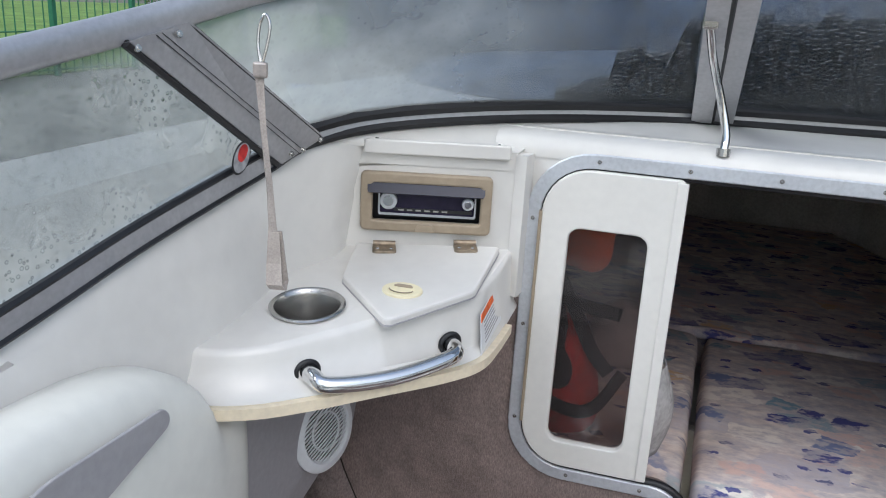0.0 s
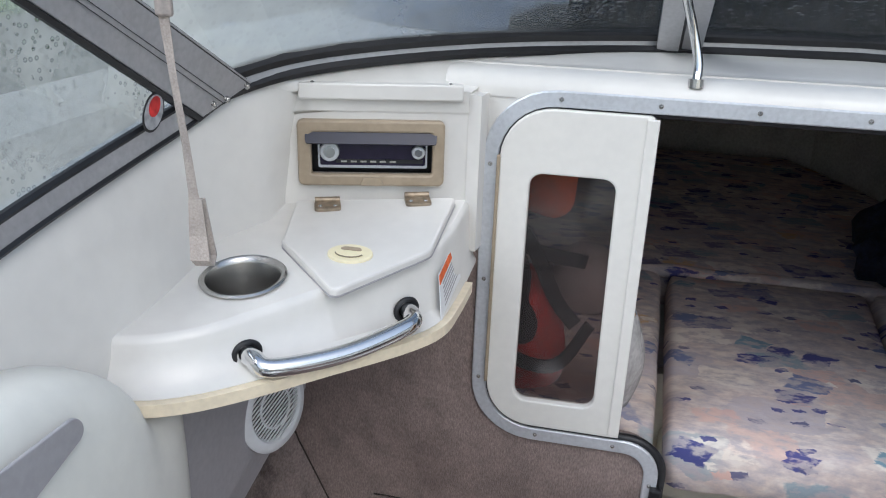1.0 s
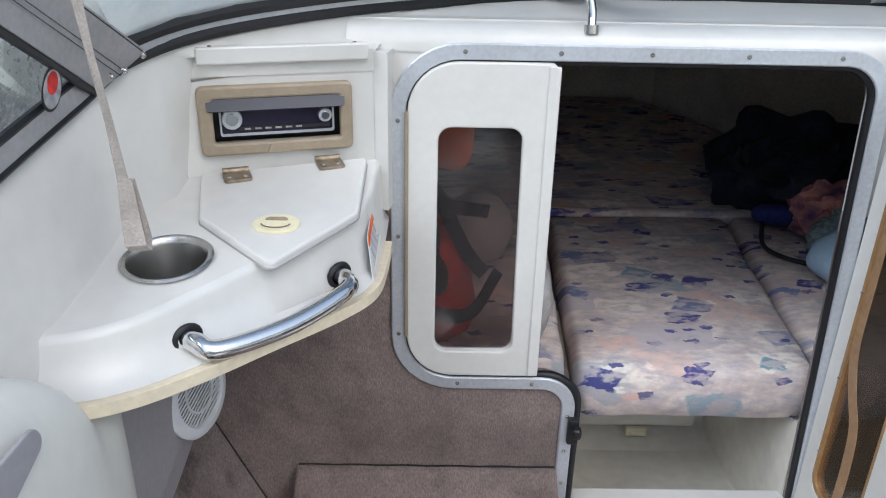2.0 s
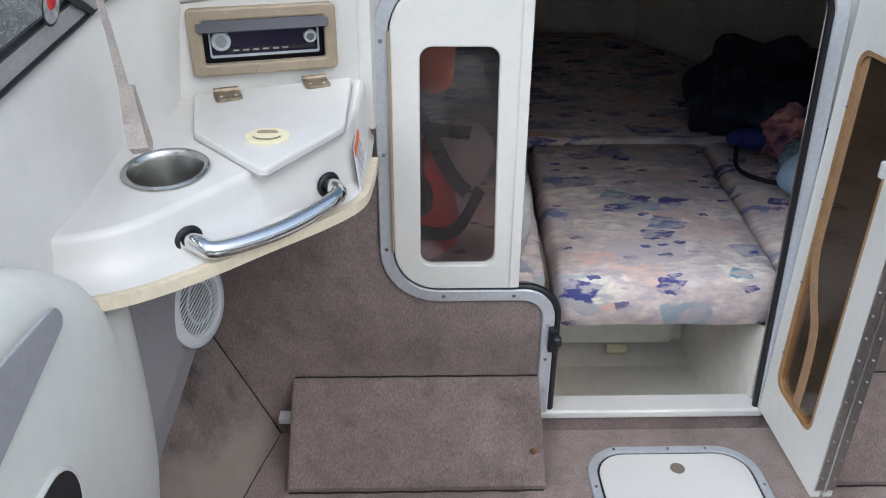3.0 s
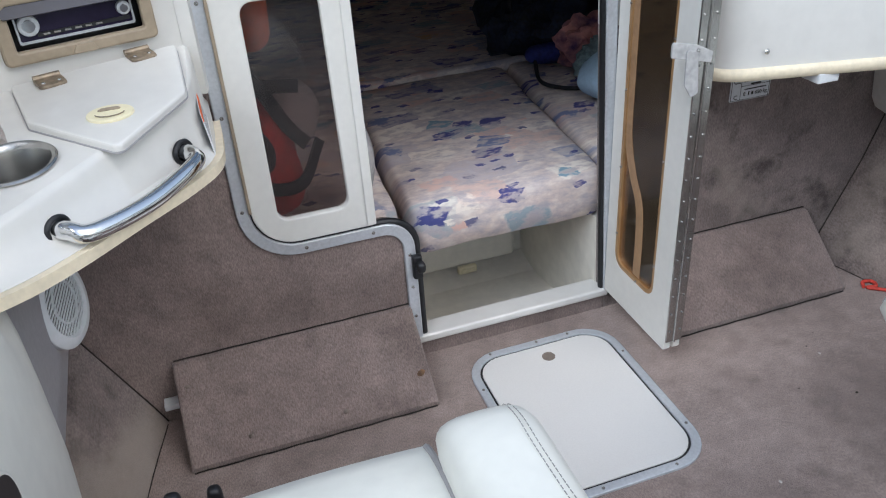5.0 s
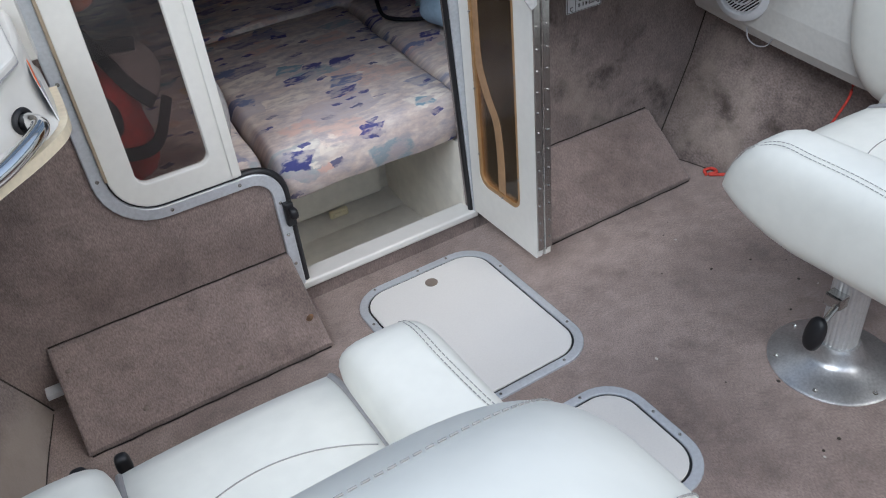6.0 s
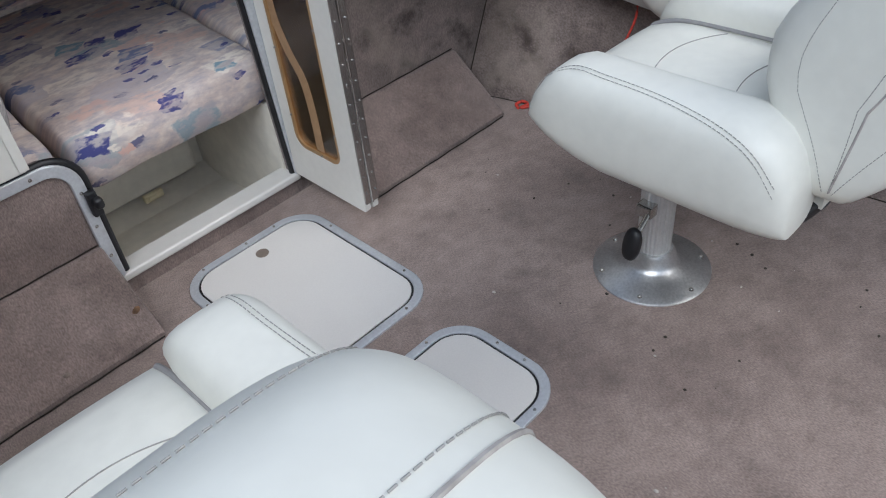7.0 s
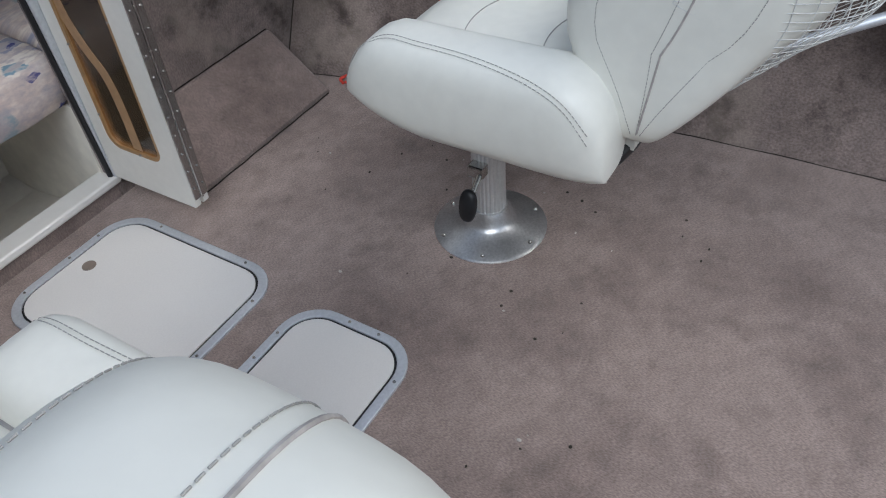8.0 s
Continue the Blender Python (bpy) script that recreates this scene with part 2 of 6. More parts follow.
def carpet_material(name, col, stain, spots=0.0):
    """Worn marine carpet: short pile, broad soil marks and a fine rib."""
    m = bpy.data.materials.new(name)
    m.use_nodes = True
    nt = m.node_tree
    b = nt.nodes["Principled BSDF"]
    geo = nt.nodes.new("ShaderNodeNewGeometry")
    big = nt.nodes.new("ShaderNodeTexNoise")
    big.inputs["Scale"].default_value = 2.6
    big.inputs["Detail"].default_value = 6
    big.inputs["Roughness"].default_value = 0.62
    mid = nt.nodes.new("ShaderNodeTexNoise")
    mid.inputs["Scale"].default_value = 26
    mid.inputs["Detail"].default_value = 4
    fine = nt.nodes.new("ShaderNodeTexNoise")
    fine.inputs["Scale"].default_value = 1.0
    fine.inputs["Detail"].default_value = 3
    # the pile lies fore and aft in short combed tufts
    comb = nt.nodes.new("ShaderNodeMapping")
    comb.inputs["Scale"].default_value = (420, 170, 150)
    comb.inputs["Rotation"].default_value = (0, 0, 0.25)
    nt.links.new(geo.outputs["Position"], comb.inputs["Vector"])
    nt.links.new(comb.outputs[0], fine.inputs["Vector"])
    for n in (big, mid):
        nt.links.new(geo.outputs["Position"], n.inputs["Vector"])
    r1 = nt.nodes.new("ShaderNodeValToRGB")
    r1.color_ramp.elements[0].position = 0.33
    r1.color_ramp.elements[0].color = (*stain, 1)
    r1.color_ramp.elements[1].position = 0.56
    r1.color_ramp.elements[1].color = (*col, 1)
    nt.links.new(big.outputs[0], r1.inputs[0])
    r2 = nt.nodes.new("ShaderNodeValToRGB")
    r2.color_ramp.elements[0].position = 0.3
    r2.color_ramp.elements[0].color = (0.86, 0.855, 0.855, 1)
    r2.color_ramp.elements[1].position = 0.7
    r2.color_ramp.elements[1].color = (1.07, 1.06, 1.05, 1)
    nt.links.new(mid.outputs[0], r2.inputs[0])
    r3 = nt.nodes.new("ShaderNodeValToRGB")
    r3.color_ramp.elements[0].position = 0.3
    r3.color_ramp.elements[0].color = (0.70, 0.69, 0.68, 1)
    r3.color_ramp.elements[1].position = 0.7
    r3.color_ramp.elements[1].color = (1.26, 1.25, 1.24, 1)
    nt.links.new(fine.outputs[0], r3.inputs[0])
    prev = r1
    for r in (r2, r3):
        mx = nt.nodes.new("ShaderNodeMix")
        mx.data_type = 'RGBA'
        mx.blend_type = 'MULTIPLY'
        mx.inputs["Factor"].default_value = 1.0
        nt.links.new(prev.outputs[2] if prev.bl_idname == "ShaderNodeMix" else prev.outputs[0], mx.inputs[6])
        nt.links.new(r.outputs[0], mx.inputs[7])
        prev = mx
    last = prev.outputs[2]
    if spots > 0:
        dark = nt.nodes.new("ShaderNodeTexNoise")
        dark.inputs["Scale"].default_value = 7.5
        dark.inputs["Detail"].default_value = 7
        dark.inputs["Roughness"].default_value = 0.68
        nt.links.new(geo.outputs["Position"], dark.inputs["Vector"])
        rs = nt.nodes.new("ShaderNodeValToRGB")
        rs.color_ramp.elements[0].position = 0.52
        rs.color_ramp.elements[0].color = (0, 0, 0, 1)
        rs.color_ramp.elements[1].position = 0.66
        rs.color_ramp.elements[1].color = (spots, spots, spots, 1)
        nt.links.new(dark.outputs[0], rs.inputs[0])
        ms = nt.nodes.new("ShaderNodeMix")
        ms.data_type = 'RGBA'
        nt.links.new(rs.outputs[0], ms.inputs[0])
        nt.links.new(last, ms.inputs[6])
        ms.inputs[7].default_value = (0.055, 0.042, 0.036, 1)
        last = ms.outputs[2]
    if spots > 0.5:
        scuff = nt.nodes.new("ShaderNodeTexNoise")
        scuff.inputs["Scale"].default_value = 3.4
        scuff.inputs["Detail"].default_value = 5
        away = nt.nodes.new("ShaderNodeMapping")
        away.inputs["Location"].default_value = (3.1, 1.7, 0.4)
        nt.links.new(geo.outputs["Position"], away.inputs["Vector"])
        nt.links.new(away.outputs[0], scuff.inputs["Vector"])
        rp = nt.nodes.new("ShaderNodeValToRGB")
        rp.color_ramp.elements[0].position = 0.54
        rp.color_ramp.elements[0].color = (0, 0, 0, 1)
        rp.color_ramp.elements[1].position = 0.68
        rp.color_ramp.elements[1].color = (0.75, 0.75, 0.75, 1)
        nt.links.new(scuff.outputs[0], rp.inputs[0])
        mp2 = nt.nodes.new("ShaderNodeMix")
        mp2.data_type = 'RGBA'
        nt.links.new(rp.outputs[0], mp2.inputs[0])
        nt.links.new(last, mp2.inputs[6])
        mp2.inputs[7].default_value = (0.37, 0.31, 0.26, 1)
        last = mp2.outputs[2]
    nt.links.new(last, b.inputs["Base Color"])
    b.inputs["Roughness"].default_value = 0.95
    b.inputs["Specular IOR Level"].default_value = 0.15
    b.inputs["Sheen Weight"].default_value = 0.25
    wave = nt.nodes.new("ShaderNodeTexNoise")
    wave.inputs["Scale"].default_value = 440
    wave.inputs["Detail"].default_value = 3
    nt.links.new(geo.outputs["Position"], wave.inputs["Vector"])
    bp = nt.nodes.new("ShaderNodeBump")
    bp.inputs["Strength"].default_value = 0.45
    bp.inputs["Distance"].default_value = 0.004
    nt.links.new(wave.outputs[0], bp.inputs["Height"])
    nt.links.new(bp.outputs[0], b.inputs["Normal"])
    return m


CARPET = carpet_material("worn_carpet", (0.262, 0.208, 0.189), (0.168, 0.130, 0.117), 0.25)
# same carpet with a lighter colour, standing in for stronger light on the floor
SOLE = carpet_material("brightened_sole_carpet", (0.335, 0.266, 0.238), (0.205, 0.158, 0.140), 0.30)
CARPETDAMP = carpet_material("damp_carpet", (0.245, 0.200, 0.184), (0.130, 0.104, 0.094), 0.85)


def print_material():
    """Faded upholstery print: peach and mauve washes with brushed blue, teal, salmon and cream rectangles."""
    m = bpy.data.materials.new("printed_upholstery")
    m.use_nodes = True
    nt = m.node_tree
    b = nt.nodes["Principled BSDF"]
    geo = nt.nodes.new("ShaderNodeNewGeometry")
    sep = nt.nodes.new("ShaderNodeSeparateXYZ")
    nt.links.new(geo.outputs["Position"], sep.inputs[0])
    down = nt.nodes.new("ShaderNodeMath")
    down.operation = 'ADD'
    nt.links.new(sep.outputs[1], down.inputs[0])
    nt.links.new(sep.outputs[2], down.inputs[1])
    cloth = nt.nodes.new("ShaderNodeCombineXYZ")
    nt.links.new(sep.outputs[0], cloth.inputs[0])
    nt.links.new(down.outputs[0], cloth.inputs[1])

    def mapped(stretch, shift, turn, source):
        mp = nt.nodes.new("ShaderNodeMapping")
        mp.inputs["Scale"].default_value = (*stretch, 1)
        mp.inputs["Location"].default_value = (*shift, 0)
        mp.inputs["Rotation"].default_value = (0, 0, turn)
        nt.links.new(source, mp.inputs["Vector"])
        return mp.outputs[0]

    def wash(scale, detail, stretch, shift, turn=0.0):
        n = nt.nodes.new("ShaderNodeTexNoise")
        n.inputs["Scale"].default_value = scale
        n.inputs["Detail"].default_value = detail
        n.inputs["Roughness"].default_value = 0.62
        nt.links.new(mapped(stretch, shift, turn, cloth.outputs[0]), n.inputs["Vector"])
        return n

    def ramp(source, stops, kind='LINEAR'):
        r = nt.nodes.new("ShaderNodeValToRGB")
        r.color_ramp.interpolation = kind
        els = r.color_ramp.elements
        els[0].position, els[0].color = stops[0][0], (*stops[0][1], 1)
        els[1].position, els[1].color = stops[1][0], (*stops[1][1], 1)
        for pos, col in stops[2:]:
            els.new(pos).color = (*col, 1)
        nt.links.new(source, r.inputs[0])
        return r.outputs[0]

    def blend(factor, low, high):
        x = nt.nodes.new("ShaderNodeMix")
        x.data_type = 'RGBA'
        nt.links.new(factor, x.inputs[0])
        nt.links.new(low, x.inputs[6])
        nt.links.new(high, x.inputs[7])
        return x.outputs[2]

    def arith(kind, p, q):
        x = nt.nodes.new("ShaderNodeMath")
        x.operation = kind
        for i, v in enumerate((p, q)):
            if isinstance(v, (int, float)):
                x.inputs[i].default_value = v
            else:
                nt.links.new(v, x.inputs[i])
        return x.outputs[0]

    # ragged edges and a dry brush drawn across the cloth
    rag = wash(60, 6, (1, 1), (2, 3))
    bent = nt.nodes.new("ShaderNodeMix")
    bent.data_type = 'VECTOR'
    bent.inputs[0].default_value = 0.024
    nt.links.new(cloth.outputs[0], bent.inputs[4])
    nt.links.new(rag.outputs["Color"], bent.inputs[5])
    brush = wash(26, 7, (0.85, 1.5), (5, 1), 0.35)

    ground = ramp(wash(7.5, 5, (0.8, 1.7), (8, 4)).outputs[0],
                  [(0.30, (0.43, 0.37, 0.40)), (0.42, (0.64, 0.53, 0.47)), (0.52, (0.52, 0.47, 0.48)), (0.60, (0.70, 0.60, 0.52)), (0.70, (0.62, 0.57, 0.54))])
    streak = ramp(brush.outputs[0], [(0.38, (0.34, 0.31, 0.35)), (0.50, (0.58, 0.48, 0.44)), (0.62, (0.78, 0.69, 0.60))])
    half = nt.nodes.new("ShaderNodeValue")
    half.outputs[0].default_value = 0.50
    col = blend(half.outputs[0], ground, streak)

    def layer(col, scale, stretch, shift, turn, reach, pick, stops, strength):
        """Rectangles of one size scattered over the cloth; pick is the share that is printed."""
        v = nt.nodes.new("ShaderNodeTexVoronoi")
        v.voronoi_dimensions = '2D'
        v.distance = 'CHEBYCHEV'
        v.inputs["Scale"].default_value = scale
        v.inputs["Randomness"].default_value = 0.85
        nt.links.new(mapped(stretch, shift, turn, bent.outputs[1]), v.inputs["Vector"])
        parts3 = nt.nodes.new("ShaderNodeSeparateColor")
        nt.links.new(v.outputs["Color"], parts3.inputs[0])
        hue = ramp(parts3.outputs[0], stops, 'CONSTANT')
        chosen = arith('LESS_THAN', parts3.outputs[1], pick)
        size = arith('MULTIPLY_ADD', parts3.outputs[2], 0.0)
        size.node.inputs[1].default_value = 0.22
        size.node.inputs[2].default_value = reach - 0.11
        edge = arith('SUBTRACT', size, v.outputs["Distance"])
        inside = ramp(edge, [(0.0, (0, 0, 0)), (0.045, (1, 1, 1))])
        dry = ramp(brush.outputs[0], [(0.42, (0.12, 0.12, 0.12)), (0.53, (1, 1, 1))])
        mask = arith('MULTIPLY', arith('MULTIPLY', inside, dry), arith('MULTIPLY', chosen, strength))
        return blend(mask, col, hue)

    NAVY, SLATE, TEAL = (0.055, 0.060, 0.22), (0.17, 0.20, 0.34), (0.19, 0.30, 0.37)
    SALMON, ROSE, CREAMY, SAND = (0.66, 0.43, 0.36), (0.50, 0.36, 0.36), (0.80, 0.73, 0.64), (0.62, 0.42, 0.24)
    col = layer(col, 7.0, (0.75, 1.15), (0.3, 0.7), 0.05, 0.42, 0.60, [(0, CREAMY), (0.28, ROSE), (0.46, SALMON), (0.62, (0.40, 0.37, 0.44)), (0.82, TEAL)], 0.50)
    col = layer(col, 9.5, (0.70, 1.25), (4.1, 2.3), -0.22, 0.36, 0.55, [(0, SLATE), (0.24, TEAL), (0.46, CREAMY), (0.62, SALMON), (0.80, NAVY)], 0.70)
    col = layer(col, 14.0, (0.80, 1.1), (7.7, 5.1), 0.35, 0.38, 0.22, [(0, NAVY), (0.42, SLATE), (0.72, TEAL), (0.92, SAND)], 0.95)
    col = layer(col, 34.0, (0.7, 1.4), (1.9, 8.3), -0.3, 0.36, 0.13, [(0, NAVY), (0.55, (0.10, 0.10, 0.20)), (0.72, CREAMY), (0.88, SALMON)], 0.9)
    nt.links.new(col, b.inputs["Base Color"])
    b.inputs["Roughness"].default_value = 0.85
    b.inputs["Specular IOR Level"].default_value = 0.2
    weave = wash(16, 6, (1, 1), (0, 0))
    bp = nt.nodes.new("ShaderNodeBump")
    bp.inputs["Strength"].default_value = 0.4
    bp.inputs["Distance"].default_value = 0.006
    nt.links.new(weave.outputs[0], bp.inputs["Height"])
    nt.links.new(bp.outputs[0], b.inputs["Normal"])
    return m


PRINT = print_material()

# ---------------------------------------------------------------- mesh tools


def part(name, bm, mat, parent=None, label="", smooth=False):
    """Links a bmesh as one mesh object, under a thing or a part if one is given."""
    bmesh.ops.recalc_face_normals(bm, faces=bm.faces)
    me = bpy.data.meshes.new(name)
    bm.to_mesh(me)
    bm.free()
    me.materials.append(mat)
    if smooth:
        for p in me.polygons:
            p.use_smooth = len(p.vertices) <= 6
        me.set_sharp_from_angle(angle=radians(50))
    ob = new(name, me)
    if parent is not None:
        ob.parent = parent
    if label:
        ob["label"] = label
    return ob


def thing(name, x, y, z, label, category, group="", kind="", rz=0.0):
    """An empty at a thing's base, to hold its parts."""
    ob = new(name)
    ob.empty_display_size = 0.05
    ob.matrix_basis = pose(x, y, z, 0, 0, rz)
    return tagged(ob, label, category, group, kind)


def block(x0, x1, y0, y1, z0, z1, bevel=0.0, seg=2, bm=None):
    """A box, with rounded edges."""
    bm = bm or bmesh.new()
    made = bmesh.ops.create_cube(bm, size=1)["verts"]
    for v in made:
        v.co = Vector((x0 + (x1 - x0) * (v.co.x + 0.5), y0 + (y1 - y0) * (v.co.y + 0.5), z0 + (z1 - z0) * (v.co.z + 0.5)))
    if bevel > 0:
        edges = list({e for v in made for e in v.link_edges})
        bmesh.ops.bevel(bm, geom=edges, offset=bevel, segments=seg, affect='EDGES', profile=0.5)
    return bm


def rod(p, q, r, n=12, bm=None, r2=None):
    """A round bar from p to q."""
    bm = bm or bmesh.new()
    p, q = Vector(p), Vector(q)
    m = Matrix.Translation((p + q) / 2) @ (q - p).to_track_quat('Z', 'Y').to_matrix().to_4x4()
    bmesh.ops.create_cone(bm, cap_ends=True, segments=n, radius1=r, radius2=r if r2 is None else r2, depth=(q - p).length, matrix=m)
    return bm


def dome(c, r, n=10, squash=(1, 1, 1), bm=None):
    bm = bm or bmesh.new()
    bmesh.ops.create_uvsphere(bm, u_segments=n, v_segments=max(4, n // 2), radius=r,
                              matrix=Matrix.Translation(c) @ Matrix.Diagonal((*squash, 1)))
    return bm


def rounded(points, radii, seg=6):
    """A closed outline in the plane with rounded corners."""
    out = []
    k = len(points)
    for i in range(k):
        p, a, b = Vector(points[i]), Vector(points[i - 1]), Vector(points[(i + 1) % k])
        r = radii[i] if isinstance(radii, (list, tuple)) else radii
        if r <= 0:
            out.append(p)
            continue
        u, w = (a - p).normalized(), (b - p).normalized()
        ang = u.angle(w)
        d = min(r / math.tan(ang / 2), 0.49 * (a - p).length, 0.49 * (b - p).length)
        rr = d * math.tan(ang / 2)
        c = p + (u + w).normalized() * (rr / math.sin(ang / 2))
        s, e = p + u * d - c, p + w * d - c
        full = s.angle_signed(e) if s.length > 1e-9 else 0
        for j in range(seg + 1):
            t = -full * j / seg
            co, si = math.cos(t), math.sin(t)
            out.append(c + Vector((s.x * co - s.y * si, s.x * si + s.y * co)))
    return out


def slab(outline, holes, m, depth, bevel=0.0):
    """A plate cut to an outline with holes; the plane's (u, v) and depth w are placed by the matrix m."""
    bm = bmesh.new()
    edges = []
    for loop in [outline] + list(holes):
        vs = [bm.verts.new((p[0], p[1], 0)) for p in loop]
        edges += [bm.edges.new((vs[i - 1], vs[i])) for i in range(len(vs))]
    bmesh.ops.triangle_fill(bm, use_beauty=True, edges=edges)
    bmesh.ops.dissolve_limit(bm, angle_limit=0.01, verts=bm.verts, edges=bm.edges)
    faces = list(bm.faces)
    ex = bmesh.ops.extrude_face_region(bm, geom=faces)
    top = [g for g in ex["geom"] if isinstance(g, bmesh.types.BMVert)]
    bmesh.ops.translate(bm, verts=top, vec=(0, 0, depth))
    if bevel > 0:
        bmesh.ops.recalc_face_normals(bm, faces=bm.faces)
        sharp = [e for e in bm.edges if len(e.link_faces) == 2 and e.calc_face_angle(0) > 1.0
                 and abs(e.verts[0].co.z - e.verts[1].co.z) < 1e-6 and e.verts[0].co.z > depth / 2]
        bmesh.ops.bevel(bm, geom=sharp, offset=bevel, segments=2, affect='EDGES', profile=0.5)
    bmesh.ops.transform(bm, matrix=m, verts=bm.verts)
    return bm


def upright(y):
    """(u, v, w) to the plane across the boat at y: u to the right, v up, w aft."""
    return Matrix(((1, 0, 0, 0), (0, 0, -1, y), (0, 1, 0, 0), (0, 0, 0, 1)))


def loft(rings, close=True, caps=True):
    """Skins a row of rings of points."""
    bm = bmesh.new()
    rows = [[bm.verts.new(p) for p in ring] for ring in rings]
    n = len(rows[0])
    for a, b in zip(rows, rows[1:]):
        for i in range(n if close else n - 1):
            j = (i + 1) % n
            bm.faces.new((a[i], a[j], b[j], b[i]))
    if caps and close:
        bm.faces.new(rows[0])
        bm.faces.new(rows[-1][::-1])
    return bm


def smooth_path(points, step=8):
    """A smooth line through points (Catmull-Rom)."""
    pts = [Vector(p) for p in points]
    ext = [2 * pts[0] - pts[1]] + pts + [2 * pts[-1] - pts[-2]]
    out = []
    for i in range(1, len(ext) - 2):
        a, b, c, d = ext[i - 1:i + 3]
        for k in range(step):
            t = k / step
            out.append(0.5 * (2 * b + (c - a) * t + (2 * a - 5 * b + 4 * c - d) * t * t + (3 * b - a - 3 * c + d) * t ** 3))
    out.append(pts[-1])
    return out


def sweep(path, profile, up=(0, 0, 1), close=True, caps=True, twist=None):
    """Carries a flat profile of (side, up) along a path."""
    rings = []
    pts = [Vector(p) for p in path]
    for i, p in enumerate(pts):
        d = (pts[min(i + 1, len(pts) - 1)] - pts[max(i - 1, 0)]).normalized()
        side = d.cross(Vector(up)).normalized()
        top = side.cross(d).normalized()
        rings.append([p + side * a + top * b for a, b in profile])
    return loft(rings, close, caps)


def circle(r, n=10):
    return [(r * math.cos(2 * math.pi * i / n), r * math.sin(2 * math.pi * i / n)) for i in range(n)]


def tube(path, r, n=10, up=(0, 0, 1)):
    return sweep(path, circle(r, n), up)


def pillow(hx, hy, hz, power=4.0, n=14, bulge=0.0, bm=None, m=None):
    """A soft rounded block of half sizes hx, hy, hz."""
    bm = bm or bmesh.new()
    made = bmesh.ops.create_cube(bm, size=2)["verts"]
    edges = list({e for v in made for e in v.link_edges})
    bmesh.ops.subdivide_edges(bm, edges=edges, cuts=n - 1, use_grid_fill=True)
    for v in bm.verts:
        c = v.co
        k = (abs(c.x) ** power + abs(c.y) ** power + abs(c.z) ** power) ** (1 / power)
        c = c / k
        v.co = Vector((c.x * hx, c.y * hy, c.z * (hz + bulge * (1 - c.x * c.x) * (1 - c.y * c.y))))
    if m is not None:
        bmesh.ops.transform(bm, matrix=m, verts=bm.verts)
    return bm


def stitches(path, parent, pitch=0.009, length=0.006, r=0.0011, name="stitching"):
    """A row of thread stitches along a line, as one part."""
    bm = bmesh.new()
    pts = [Vector(p) for p in path]
    run, nxt = 0.0, 0.0
    for a, b in zip(pts, pts[1:]):
        seg = (b - a).length
        while nxt < run + seg and seg > 1e-6:
            p = a.lerp(b, (nxt - run) / seg)
            d = (b - a).normalized()
            rod(p - d * length / 2, p + d * length / 2, r, 5, bm)
            nxt += pitch
        run += seg
    return part(name, bm, THREAD, parent)

# ---------------------------------------------------------------- the hull, floor and bulkhead
MID = 0.265          # the boat's centre line
BULK = 1.40          # aft face of the cabin bulkhead


def mirror(x):
    return 2 * MID - x


floor = part("floor", block(-0.9, 1.43, -1.6, 1.41, -0.03, 0.0), SOLE)
tagged(floor, "worn mauve-brown carpet on the cockpit sole", "floor", kind="structure")

low_left = rounded([(-0.95, 0.0), (0.008, 0.0), (0.008, 0.378), (-0.325, 0.378), (-0.325, 0.722), (-0.95, 0.722)],
                   [0, 0, 0.07, 0.09, 0, 0], 8)
wall_carpet = part("wall_forward", slab(low_left, [], upright(BULK + 0.03), 0.03), CARPET)
tagged(wall_carpet, "brown carpeted lower bulkhead beside the cabin entrance", "wall", kind="structure")
low_right = [(0.485, 0.0), (1.6, 0.0), (1.6, 0.722), (0.458, 0.722)]
wall_right = part("wall_helm", slab(low_right, [], upright(BULK + 0.03), 0.03), CARPETDAMP)
tagged(wall_right, "damp-stained brown carpeted bulkhead below the helm", "wall", kind="structure")
top_wall = rounded([(-0.95, 0.722), (-0.325, 0.722), (-0.325, 0.985), (0.447, 0.985), (0.458, 0.722), (1.6, 0.722), (1.6, 1.008), (-0.95, 1.008)],
                   [0, 0, 0.09, 0.06, 0, 0, 0, 0], 8)
wall_top = part("wall_upper", slab(top_wall, [], upright(BULK + 0.03), 0.03), GELCOAT)
tagged(wall_top, "white gelcoat bulkhead over the cabin entrance", "wall", kind="structure")

# dash deck that rolls from the bulkhead to the windscreen
rings = []
for i in range(31):
    x = -0.42 + 1.75 * i / 30
    k = abs(x - MID) / 0.65
    fore = 1.72 - 0.19 * k * k
    rings.append([Vector((x, y, z)) for y, z in ((1.43, 0.99), (1.398, 0.995), (1.398, 1.008), (1.402, 1.022), (1.414, 1.031), (1.45, 1.036),
                                               (1.55, 1.044), (fore, 1.052), (fore + 0.02, 0.99))])
dash = part("dash_deck", loft(rings), GELCOAT, smooth=True)
tagged(dash, "white moulded gelcoat dash deck below the windscreen", "dash", kind="structure")

# sides: carpeted hull below, gelcoat liner above
BASE = [(-0.86, -1.6, 0.62), (-0.84, -0.6, 0.70), (-0.81, 0.2, 0.80), (-0.78, 0.62, 0.880), (-0.76, 0.84, 0.929), (-0.735, 1.10, 0.976),
        (-0.70, 1.20, 1.010), (-0.60, 1.33, 1.035), (-0.376, 1.50, 1.050), (-0.085, 1.65, 1.053), (MID, 1.69, 1.056)]
base_line = smooth_path(BASE, 6)


